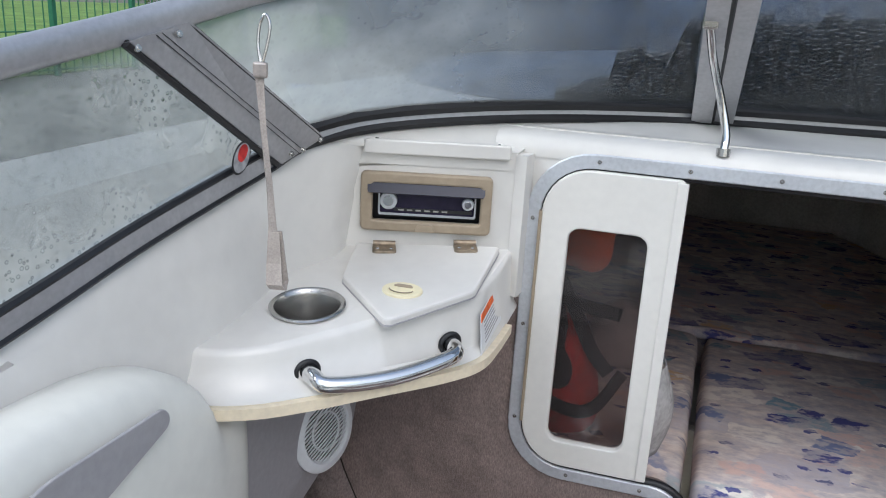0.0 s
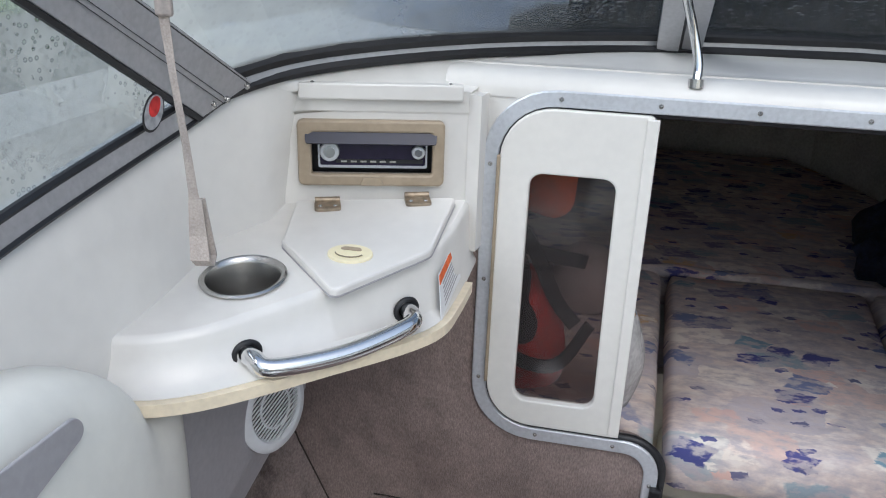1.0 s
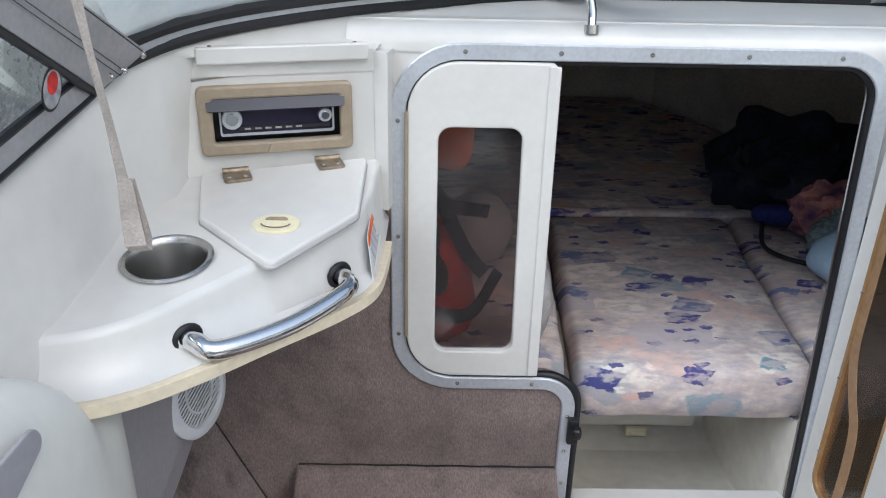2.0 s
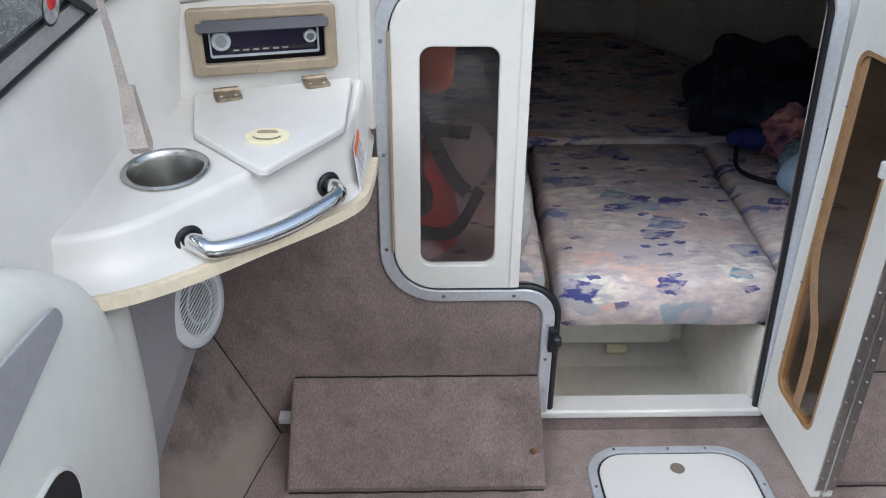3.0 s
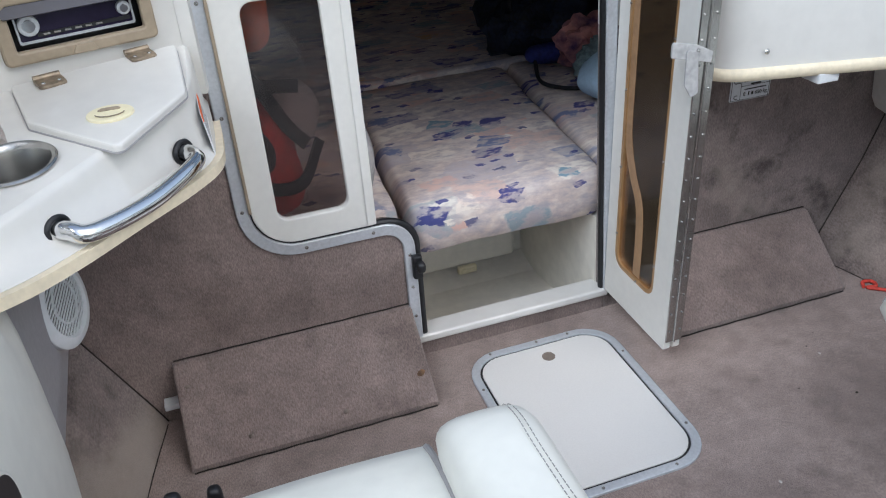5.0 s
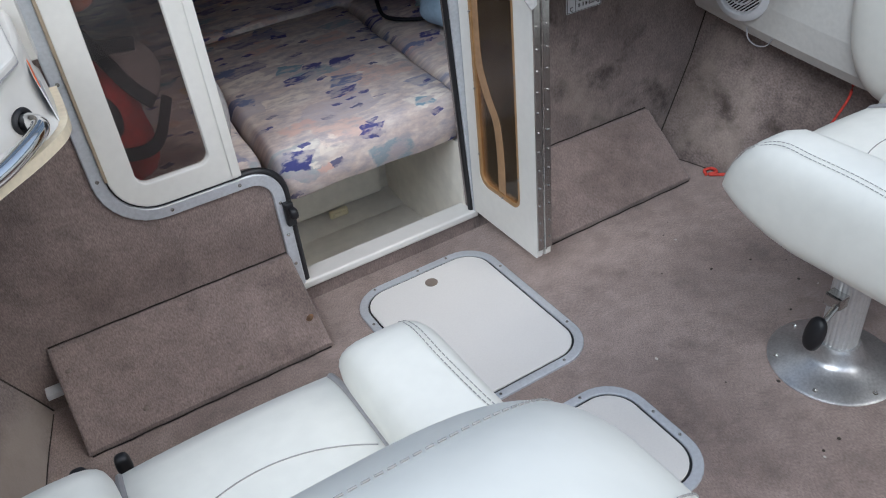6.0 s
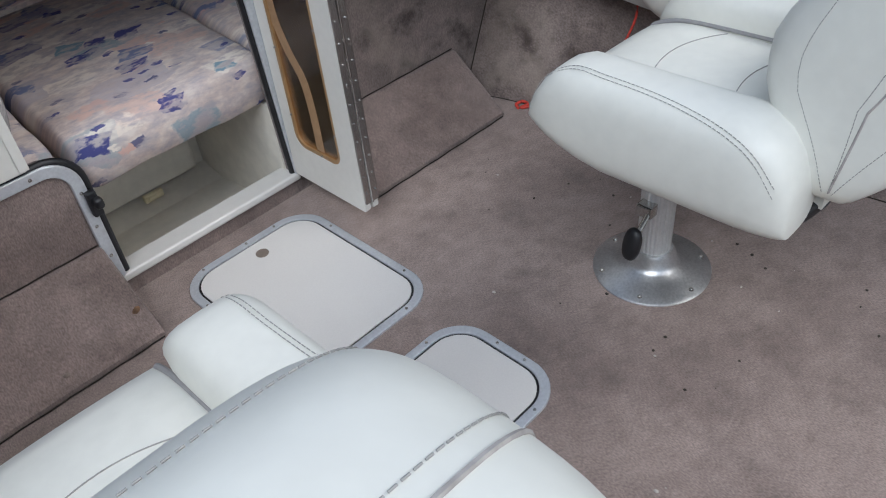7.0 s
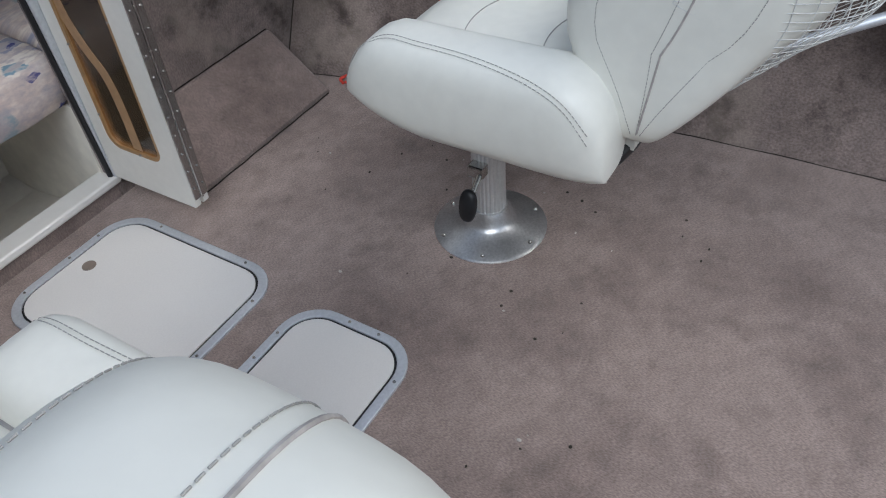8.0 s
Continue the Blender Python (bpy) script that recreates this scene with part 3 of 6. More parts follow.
def at_y(line, y):
    for a, b in zip(line, line[1:]):
        if a.y <= y <= b.y:
            return a.lerp(b, (y - a.y) / max(1e-6, b.y - a.y))
    return line[0] if y < line[0].y else line[-1]


def foot_x(y):
    """Where the hull side meets the sole."""
    return -0.79 + 0.20 * max(0.0, (y + 0.2) / 1.6) ** 2


SEAMDARK = material("dark_seam", (0.045, 0.036, 0.03), 0.95, var=0.2)


def hull_side(flip):
    rings = []
    for i in range(25):
        y = -1.6 + 3.0 * i / 24
        f = foot_x(y)
        pts = [(f - 0.02, -0.03), (f, 0.0), (f - 0.02, 0.05), (f - 0.115, 0.26), (f - 0.18, 0.45), (f - 0.20, 0.66), (f - 0.30, 0.66), (f - 0.3, -0.03)]
        rings.append([Vector((mirror(x) if flip else x, y, z)) for x, z in pts])
    return loft(rings)


for name, flip in (("wall_port", False), ("wall_starboard", True)):
    ob = part(name, hull_side(flip), CARPETDAMP, smooth=False)
    tagged(ob, "soiled brown carpet lining on the hull side", "wall", kind="structure")
    f0 = foot_x(1.40)
    ln = [Vector((mirror(x) if flip else x, 1.3985, z)) for x, z in ((f0 + 0.001, 0.002), (f0 - 0.019, 0.05), (f0 - 0.114, 0.26), (f0 - 0.179, 0.45), (f0 - 0.199, 0.64))]
    part("corner_seam", tube(ln, 0.0019, 6, (0, 1, 0)), SEAMDARK, ob)
    ft = [Vector((mirror(foot_x(y) + 0.001) if flip else foot_x(y) + 0.001, y, 0.001 + 0.0012 * math.sin(y * 31))) for y in [-1.55 + 2.94 * k / 60 for k in range(61)]]
    part("foot_seam", tube(ft, 0.0014, 6), SEAMDARK, ob)


def liner(flip):
    """Gelcoat coaming that climbs from the cockpit to the windscreen."""
    rings = []
    for i in range(40):
        y = -1.6 + 2.98 * i / 39
        b = at_y(base_line, min(y, 1.33))
        top = b.z - 0.004
        inner = -0.70 if y > 0.95 else -0.735 + 0.035 * max(0.0, (y - 0.75) / 0.2)
        ox = min(b.x, -0.64) if y > 1.2 else b.x
        inner = max(inner, ox + 0.02) if y < 1.2 else -0.655
        pts = [(ox - 0.10, top - 0.03), (ox - 0.04, top), (ox, top), (ox + 0.012, top - 0.02), (ox * 0.55 + inner * 0.45, 0.84 + 0.35 * (top - 0.84)), (inner - 0.005, 0.80), (inner, 0.74), (inner, 0.60), (ox - 0.10, 0.60)]
        rings.append([Vector((mirror(x) if flip else x, y, z)) for x, z in pts])
    return loft(rings)


for name, flip in (("coaming_port", False), ("coaming_starboard", True)):
    ob = part(name, liner(flip), GELCOAT, smooth=True)
    tagged(ob, "white gelcoat side coaming below the side window", "coaming", kind="structure")

transom = part("wall_aft", block(-0.95, 1.5, -1.64, -1.6, 0, 0.66, 0.01), GELCOAT)
tagged(transom, "white gelcoat transom wall closing the cockpit", "wall", kind="structure")

# entrance sill and trim
kick = part("wall_kick", block(0.008, 0.485, 1.40, 1.43, 0.0, 0.041), CARPET)
tagged(kick, "carpeted kick board below the entrance sill", "wall", kind="structure")
sill = part("door_sill", block(-0.016, 0.497, 1.390, 1.450, 0.040, 0.062, 0.006, 3), GELCOAT)
tagged(sill, "white gelcoat sill across the cabin entrance", "sill", kind="structure")


run = rounded([(0.008, 0.06), (0.008, 0.378), (-0.325, 0.378), (-0.325, 0.985), (0.447, 0.985), (0.484, 0.06), (0.5, -9), (0, -9)],
              [0, 0.07, 0.09, 0.09, 0.06, 0, 0, 0], 8)[:-2]
run3 = [Vector((p.x, BULK - 0.0005, p.y)) for p in run]
trim = part("door_trim", sweep(run3, [(-0.026, 0), (0, 0), (0, 0.006), (-0.002, 0.008), (-0.024, 0.008), (-0.026, 0.006)], (0, -1, 0)), ALU)
tagged(trim, "bright aluminium edge trim screwed round the cabin entrance", "trim", kind="structure")
seal = part("door_seal", tube([Vector((p.x + (0.006 if i < 14 else 0), BULK + 0.006, p.z)) for i, p in enumerate(run3)], 0.009, 8, (0, -1, 0)), BLACK, smooth=True)
tagged(seal, "black rubber seal inside the entrance trim", "seal", kind="structure")

# ---------------------------------------------------------------- passenger console


def lift(y):
    return 0.11 * (y - 0.95)


def console_ring(points, z, tilt):
    pts = smooth_path([Vector((x, y, 0)) for x, y in points], 5)
    return [Vector((p.x, p.y, z + (lift(p.y) if tilt else 0))) for p in pts]


LOW = [(-0.355, 1.405), (-0.355, 1.30), (-0.358, 1.21), (-0.368, 1.135), (-0.41, 1.072), (-0.49, 0.990), (-0.565, 0.913), (-0.63, 0.862), (-0.70, 0.838), (-0.82, 0.83)]
TOP = [(-0.366, 1.405), (-0.367, 1.31), (-0.372, 1.24), (-0.385, 1.185), (-0.43, 1.125), (-0.497, 1.045), (-0.565, 0.968), (-0.625, 0.908), (-0.70, 0.875), (-0.82, 0.865)]


def mix(a, b, t):
    return [(p[0] + (q[0] - p[0]) * t, p[1] + (q[1] - p[1]) * t) for p, q in zip(a, b)]


def inset(points, d):
    return [(x - d * 0.7, y + d * 0.7) for x, y in points]


console = thing("console", -0.58, 1.1, 0.68, "white moulded gelcoat console with cup holder and grab rail", "console")
back_edge = (-0.82, 1.405)
rings = []
for pts, z, tilt in ((LOW, 0.700, False), (LOW, 0.706, False), (mix(LOW, TOP, 0.55), 0.716, False), (mix(LOW, TOP, 0.92), 0.756, True), (inset(TOP, 0.0005), 0.767, True),
                     (inset(TOP, 0.004), 0.7735, True), (inset(TOP, 0.011), 0.776, True)):
    r = console_ring(pts, z, tilt)
    r.append(Vector((back_edge[0], back_edge[1], z + (lift(1.4) if tilt else 0))))
    rings.append(r)
inv = console.matrix_basis.inverted()


def local(bm, ob):
    bmesh.ops.transform(bm, matrix=ob.matrix_basis.inverted(), verts=bm.verts)
    return bm


bm = loft(rings, True, False)
loop = [bm.verts.new(p) for p in rings[-1]]
hole = [bm.verts.new((-0.622 + 0.0545 * math.cos(a), 1.045 + 0.0545 * math.sin(a), 0.776 + lift(1.045 + 0.0545 * math.sin(a)))) for a in [2 * math.pi * k / 40 for k in range(40)]]
edges = [bm.edges.new((l[i - 1], l[i])) for l in (loop, hole) for i in range(len(l))]
bmesh.ops.triangle_fill(bm, use_beauty=True, edges=edges)
part("body", local(bm, console), GELCOAT, console, smooth=True)
edge = console_ring(LOW[1:], 0.694, False)
part("edge_trim", local(sweep(edge, [(-0.012, -0.006), (0.003, -0.006), (0.008, -0.001), (0.009, 0.006), (0.004, 0.011), (-0.012, 0.011)]), console), CREAM, console,
     "cream rubber edge trim", smooth=True)

CUP = (-0.622, 1.045)
cz = 0.777 + lift(CUP[1])
rings = []
for r, z in ((0.058, 0.0), (0.060, 0.003), (0.057, 0.005), (0.052, 0.003), (0.050, -0.004), (0.047, -0.06), (0.044, -0.08), (0.0005, -0.081)):
    rings.append([Vector((CUP[0] + r * math.cos(a), CUP[1] + r * math.sin(a), cz + z + 0.11 * r * math.sin(a))) for a in [2 * math.pi * k / 40 for k in range(40)]])
cup = part("cup_holder", loft(rings, True, False), STEEL, smooth=True)
tagged(cup, "recessed satin steel cup holder set in the console top", "cup holder")

LID = rounded([(-0.638, 1.278), (-0.605, 1.140), (-0.483, 1.019), (-0.383, 1.160), (-0.386, 1.350)], [0.008, 0.015, 0.012, 0.03, 0.008], 6)


def shear(bm, z0):
    for v in bm.verts:
        v.co.z += z0 + lift(v.co.y)
    return bm


lid = thing("locker_lid", -0.49, 1.15, 0.81, "white console locker lid with bronze hinges, closed", "lid")
centre = Vector((-0.49, 1.18))
# added grey sheet, a little wider than the lid, paints the shadow line under it
part("lid_shadow_gap", local(shear(slab([centre + (Vector(p) - centre) * 1.010 for p in LID], [], Matrix.Identity(4), 0.0025), 0.7762), lid), VINYLGREY, lid, "thin grey sheet drawn as the shadow gap under the lid")
part("panel", local(shear(slab(LID, [], Matrix.Identity(4), 0.013, 0.004), 0.776), lid), GELCOAT, lid)
ang = math.atan2(0.054, 0.138)
for hx, hy in ((-0.580, 1.268), (-0.444, 1.320)):
    hm = pose(hx, hy, 0.789 + lift(hy), 0, 0, math.degrees(ang)) @ pose(0, 0, 0, 6)
    bm = slab(rounded([(-0.021, -0.022), (0.021, -0.022), (0.021, 0.010), (-0.021, 0.010)], 0.006, 4), [], Matrix.Identity(4), 0.005, 0.0015)
    rod((-0.020, 0.012, 0.005), (0.020, 0.012, 0.005), 0.0055, 10, bm)
    bmesh.ops.transform(bm, matrix=hm, verts=bm.verts)
    hinge = part("hinge", local(bm, lid), BRASS, lid, "weathered bronze hinge")
    bm = bmesh.new()
    for sx in (-0.012, 0.012):
        dome((sx, -0.010, 0.005), 0.0035, 8, (1, 1, 0.5), bm)
    bmesh.ops.transform(bm, matrix=hm, verts=bm.verts)
    part("screw", local(bm, lid), STEEL, hinge)
lx, ly = -0.492, 1.119
lm = pose(lx, ly, 0.789 + lift(ly), 6)
bm = slab([(0.033 * math.cos(a), 0.026 * math.sin(a)) for a in [2 * math.pi * k / 32 for k in range(32)]], [], Matrix.Identity(4), 0.004, 0.0015)
bmesh.ops.transform(bm, matrix=lm, verts=bm.verts)
latch = part("latch", local(bm, lid), IVORY, lid, "ivory oval flush latch")
bm = slab(rounded([(-0.020, 0.006), (0.018, 0.006), (0.010, 0.015), (-0.012, 0.015)], 0.003, 3), [], Matrix.Identity(4), 0.001)
bmesh.ops.transform(bm, matrix=lm @ pose(0, 0, 0.0042), verts=bm.verts)
part("finger_recess", local(bm, lid), TAN, latch)
arc = [(0.020 * math.cos(a), -0.004 + 0.012 * math.sin(a), 0.005) for a in [math.pi * (1.05 + 0.9 * k / 12) for k in range(13)]]
bm = sweep(arc, [(-0.0008, 0), (0.0008, 0), (0.0008, 0.001), (-0.0008, 0.001)])
bmesh.ops.transform(bm, matrix=lm, verts=bm.verts)
part("lever_groove", local(bm, lid), BRASS, latch)

rail = thing("grab_rail", -0.48, 1.0, 0.73, "polished steel grab rail on the console front", "grab rail")
hl, hr = Vector((-0.570, 0.942, 0.730)), Vector((-0.405, 1.115, 0.733))
out = Vector((0.72, -0.69, 0))
along = (hr - hl).normalized()
path = smooth_path([hl - out * 0.012, hl + out * 0.012 + along * 0.002, hl + out * 0.034 + along * 0.02 - Vector((0, 0, .008)), hl.lerp(hr, 0.5) + out * 0.043 - Vector((0, 0, 0.012)),
                    hr + out * 0.034 - along * 0.02 - Vector((0, 0, .004)), hr + out * 0.012 - along * 0.002, hr - out * 0.012], 8)
part("tube", local(tube(path, 0.0128, 14), rail), CHROME, rail, smooth=True)
for p in (hl, hr):
    pts = [p - out * 0.004 + along * (0.017 * math.cos(a)) + Vector((0, 0, 0.0160 * math.sin(a))) for a in [2 * math.pi * k / 24 for k in range(25)]]
    part("grommet", local(tube(pts, 0.0040, 8, out), rail), BLACK, rail, "black rubber grommet", smooth=True)

# wall behind the console with the stereo, its ledge and the shelf under the screen
SL, SR = Vector((-0.72, 1.272, 0)), Vector((-0.372, 1.371, 0))
u = (SR - SL).normalized()
nrm = Vector((u.y, -u.x, 0))
SM = Matrix(((u.x, 0, nrm.x, 0), (u.y, 0, nrm.y, 0), (0, 1, 0, 0), (0, 0, 0, 1)))


def stereo_plane(x, y):
    m = SM.copy()
    m.translation = Vector((x, y, 0))
    return m


length = (SR - SL).length
# outer bezel corners in the wall's own plane
b0, b1, z0, z1 = length - 0.277, length - 0.040, 0.848, 0.957
hole = rounded([(b0 + 0.012, z0 + 0.012), (b1 - 0.012, z0 + 0.012), (b1 - 0.012, z1 - 0.012), (b0 + 0.012, z1 - 0.012)], 0.006, 3)
wall = part("stereo_wall", slab([(0, 0.775), (length, 0.775), (length, 1.0), (0, 1.0)], [hole], stereo_plane(SL.x, SL.y) @ pose(0, 0, -0.03), 0.03), GELCOAT)
tagged(wall, "white gelcoat panel behind the console", "panel", kind="structure")
ret = part("panel_return", loft([[Vector((-0.374, 1.368, z)), Vector((-0.352, 1.360, z)), Vector((-0.345, 1.405, z)), Vector((-0.38, 1.405, z))] for z in (0.735, 0.85, 0.96, 1.000)]), GELCOAT)
tagged(ret, "white gelcoat corner between console wall and bulkhead", "panel", kind="structure")
edge_line = [p for p in base_line if p.y > 1.17 and p.x < -0.33]
rows = []
n = len(edge_line)
for i, p in enumerate(edge_line):
    q = SL.lerp(SR, i / (n - 1)) + nrm * 0.002
    zt = 1.003
    a3, b3 = Vector((q.x, q.y, zt)), Vector((p.x, p.y, p.z - 0.002))
    rows.append([a3, a3.lerp(b3, 0.3) + Vector((0, 0, -0.006)), a3.lerp(b3, 0.7) + Vector((0, 0, -0.004)), b3, Vector((p.x - 0.02, p.y + 0.02, 0.96)), Vector((q.x, q.y, 0.97))])
shelf = part("shelf", loft(rows), GELCOAT, smooth=True)
tagged(shelf, "white gelcoat shelf under the windscreen corner", "shelf", kind="structure")
ledge = part("ledge_strip", slab(rounded([(length - 0.272, 0.990), (length - 0.012, 0.990), (length - 0.012, 1.016), (length - 0.272, 1.016)], 0.004, 3), [],
                                 stereo_plane(SL.x, SL.y) @ pose(0, 0, 0.0005), 0.014, 0.003), GELCOAT)
tagged(ledge, "white plastic ledge strip with two screws", "ledge", kind="structure")

stereo = thing("stereo", -0.52, 1.33, 0.9, "silver and black car stereo in a tan housing with smoked flap", "stereo")
outer = rounded([(b0, z0), (b1, z0), (b1, z1), (b0, z1)], 0.010, 5)
inner = rounded([(b0 + 0.022, z0 + 0.020), (b1 - 0.020, z0 + 0.020), (b1 - 0.020, z1 - 0.020), (b0 + 0.022, z1 - 0.020)], 0.004, 4)
SP = stereo_plane(SL.x, SL.y)
part("bezel", local(slab(outer, [inner], SP @ pose(0, 0, 0.0005), 0.012, 0.004), stereo), TAN, stereo, "tan plastic bezel")

# set inside the housing: a recess, the set's face and the flap
part("recess", local(slab(outer, [], SP @ pose(0, 0, -0.045), 0.006), stereo), BLACK, stereo)
face = part("face", local(slab(rounded([(b0 + 0.030, z0 + 0.024), (b1 - 0.026, z0 + 0.024), (b1 - 0.026, z0 + 0.074), (b0 + 0.030, z0 + 0.074)], 0.003, 3), [],
                               SP @ pose(0, 0, -0.022), 0.010, 0.002), stereo), DISPLAY, stereo, "dark stereo face with silver knobs")
rim_out = rounded([(b0 + 0.031, z0 + 0.025), (b1 - 0.027, z0 + 0.025), (b1 - 0.027, z0 + 0.073), (b0 + 0.031, z0 + 0.073)], 0.004, 3)
rim_in = rounded([(b0 + 0.034, z0 + 0.029), (b1 - 0.030, z0 + 0.029), (b1 - 0.030, z0 + 0.070), (b0 + 0.034, z0 + 0.070)], 0.003, 3)
part("face_rim", local(slab(rim_out, [rim_in], SP @ pose(0, 0, -0.0118), 0.002), stereo), ALU, face, "silver rim of the set")
part("display", local(slab(rounded([(b0 + 0.064, z0 + 0.040), (b1 - 0.056, z0 + 0.040), (b1 - 0.066, z0 + 0.070), (b0 + 0.070, z0 + 0.070)], 0.004, 3), [],
                           SP @ pose(0, 0, -0.0125), 0.002), stereo), DISPLAY, face, "dark violet display")
part("button_strip", local(slab(rounded([(b0 + 0.060, z0 + 0.033), (b1 - 0.034, z0 + 0.033), (b1 - 0.034, z0 + 0.039), (b0 + 0.060, z0 + 0.039)], 0.001, 2), [],
                                SP @ pose(0, 0, -0.0125), 0.002), stereo), BLACK, face)
for bx in range(6):
    x = b0 + 0.068 + bx * 0.016
    part("button", local(slab([(x, z0 + 0.0345), (x + 0.010, z0 + 0.0345), (x + 0.010, z0 + 0.0375), (x, z0 + 0.0375)], [], SP @ pose(0, 0, -0.0105), 0.0012), stereo), STEEL, face)
for kx, kr in ((b0 + 0.050, 0.0160), (b1 - 0.042, 0.0110)):
    ring = [(kx + kr * math.cos(a), z0 + 0.053 + kr * math.sin(a)) for a in [2 * math.pi * k / 24 for k in range(24)]]
    knob = part("knob", local(slab(ring, [], SP @ pose(0, 0, -0.013), 0.010, 0.002), stereo), ALU, face, "round silver knob")
    ring = [(kx + 0.6 * kr * math.cos(a), z0 + 0.053 + 0.6 * kr * math.sin(a)) for a in [2 * math.pi * k / 20 for k in range(20)]]
    part("knob_cap", local(slab(ring, [], SP @ pose(0, 0, -0.0028), 0.0015, 0.0005), stereo), CHROME, face)
# flap tilted out at the bottom, hinged at the top
FM = SP @ pose(0, z1 - 0.016, 0.004, -35)
flap = slab(rounded([(b0 + 0.014, -0.026), (b1 - 0.014, -0.026), (b1 - 0.012, 0.004), (b0 + 0.012, 0.004)], 0.004, 3), [], FM, 0.003)
part("flap", local(flap, stereo), SMOKEDARK, stereo, "smoked translucent flap, half open")
part("catch", local(slab(rounded([(b0 + 0.098, z0 + 0.002), (b1 - 0.098, z0 + 0.002), (b1 - 0.106, z0 + 0.016), (b0 + 0.106, z0 + 0.016)], 0.003, 3), [], SP @ pose(0, 0, 0.0125), 0.004, 0.001), stereo), TAN, stereo)

for sx in (length - 0.250, length - 0.034):
    p = SP @ Vector((sx, 1.0165, 0.008))
    s = part("screw", dome(p, 0.0035, 8, (1, 1, 0.5)), STEEL)
    tagged(s, "small screw in the white ledge strip", "screw", "ledge screws")
# warning label on the console side
label = part("warning_label", loft([[Vector((-0.3555, 1.150 + 0.14 * t, 0.700 + 0.016 * t)), Vector((-0.3655, 1.165 + 0.13 * t, 0.772 + 0.016 * t)), Vector((-0.3662, 1.165 + 0.13 * t, 0.772 + 0.016 * t)), Vector((-0.357, 1.150 + 0.14 * t, 0.700 + 0.016 * t))] for t in (0, 1)]), PLASTICWHITE)
tagged(label, "white warning label with orange band on the console side", "label")
label.location.x = -0.006
part("orange_band", loft([[Vector((-0.3622, 1.161 + 0.13 * t, 0.757 + 0.016 * t)), Vector((-0.3640, 1.1645 + 0.13 * t, 0.770 + 0.016 * t)), Vector((-0.3650, 1.1645 + 0.13 * t, 0.770 + 0.016 * t)), Vector((-0.3640, 1.161 + 0.13 * t, 0.757 + 0.016 * t))] for t in (0.01, 0.99)]), ORANGE, label)
for k in range(6):
    zz = 0.712 + 0.007 * k
    xx = -0.3553 - 0.0093 * (zz - 0.700) / 0.072
    part("text_line", loft([[Vector((xx - 0.0002, 1.156 + 0.12 * t, zz + 0.016 * t)), Vector((xx - 0.0006, 1.156 + 0.12 * t, zz + 0.003 + 0.016 * t)), Vector((xx - 0.002, 1.156 + 0.12 * t, zz + 0.003 + 0.016 * t))] for t in (0.2, 0.95 - 0.1 * (k % 3))]), VINYLGREY, label)

# ---------------------------------------------------------------- cabin entrance doors


def screw_head(p, n, parent=None, r=0.0045, name="screw"):
    """A small pan-head screw at p facing along n."""
    bm = bmesh.new()
    p, n = Vector(p), Vector(n).normalized()
    rod(p - n * 0.001, p + n * 0.0015, r, 10, bm, r * 0.8)
    rod(p, p + n * 0.003, r * 0.75, 10, bm, r * 0.3)
    return part(name, bm, STEEL, parent)


for k, (x, z) in enumerate([(-0.229, 0.998), (-0.075, 0.998), (0.071, 0.998), (0.227, 0.998), (0.378, 0.998), (-0.338, 0.883), (-0.338, 0.673), (-0.338, 0.474),
                            (-0.225, 0.365), (-0.081, 0.365), (-0.006, 0.290), (-0.006, 0.205), (-0.005, 0.124)]):
    screw_head((x, BULK - 0.0085, z), (0, -1, 0), trim)

door = thing("door_panel", -0.2, 1.39, 0.384, "white cabin door leaf with smoked window, closed", "door")
leaf = rounded([(-0.322, 0.386), (-0.074, 0.386), (-0.078, 0.982), (-0.322, 0.982)], [0.085, 0.008, 0.012, 0.085], 8)
glass_hole = rounded([(-0.271, 0.440), (-0.125, 0.440), (-0.129, 0.874), (-0.270, 0.874)], 0.022, 6)
DM = upright(1.404)
part("leaf", local(slab(leaf, [glass_hole], DM, 0.018, 0.003), door), DOORWHITE, door)
part("pane", local(slab(rounded([(-0.276, 0.435), (-0.120, 0.435), (-0.124, 0.879), (-0.275, 0.879)], 0.024, 6), [], upright(1.4035), 0.004), door), SMOKE, door, "smoked acrylic pane").visible_shadow = False
part("edge_strip", local(block(-0.093, -0.0735, 1.3815, 1.3865, 0.390, 0.978, 0.002), door), DOORWHITE, door)
part("hinge_strip", local(block(-0.3265, -0.3205, 1.384, 1.400, 0.47, 0.90, 0.001), door), TAN, door)
lock = thing("turn_latch", 0.008, 1.39, 0.26, "black turn latch on the entrance trim", "latch")
part("base", block(-0.012, 0.010, -0.012, 0.004, -0.030, 0.030, 0.004), BLACK, lock)
part("knob", pillow(0.010, 0.012, 0.013, 3, 6, m=pose(0.004, -0.016, 0.004)), BLACK, lock, smooth=True)

bifold = thing("folding_door", 0.49, 1.26, 0.06, "cream two-leaf folding cabin door with brown windows, open", "door")
SIDE = Matrix(((0, 0, 1, 0), (1, 0, 0, 0), (0, 1, 0, 0), (0, 0, 0, 1)))


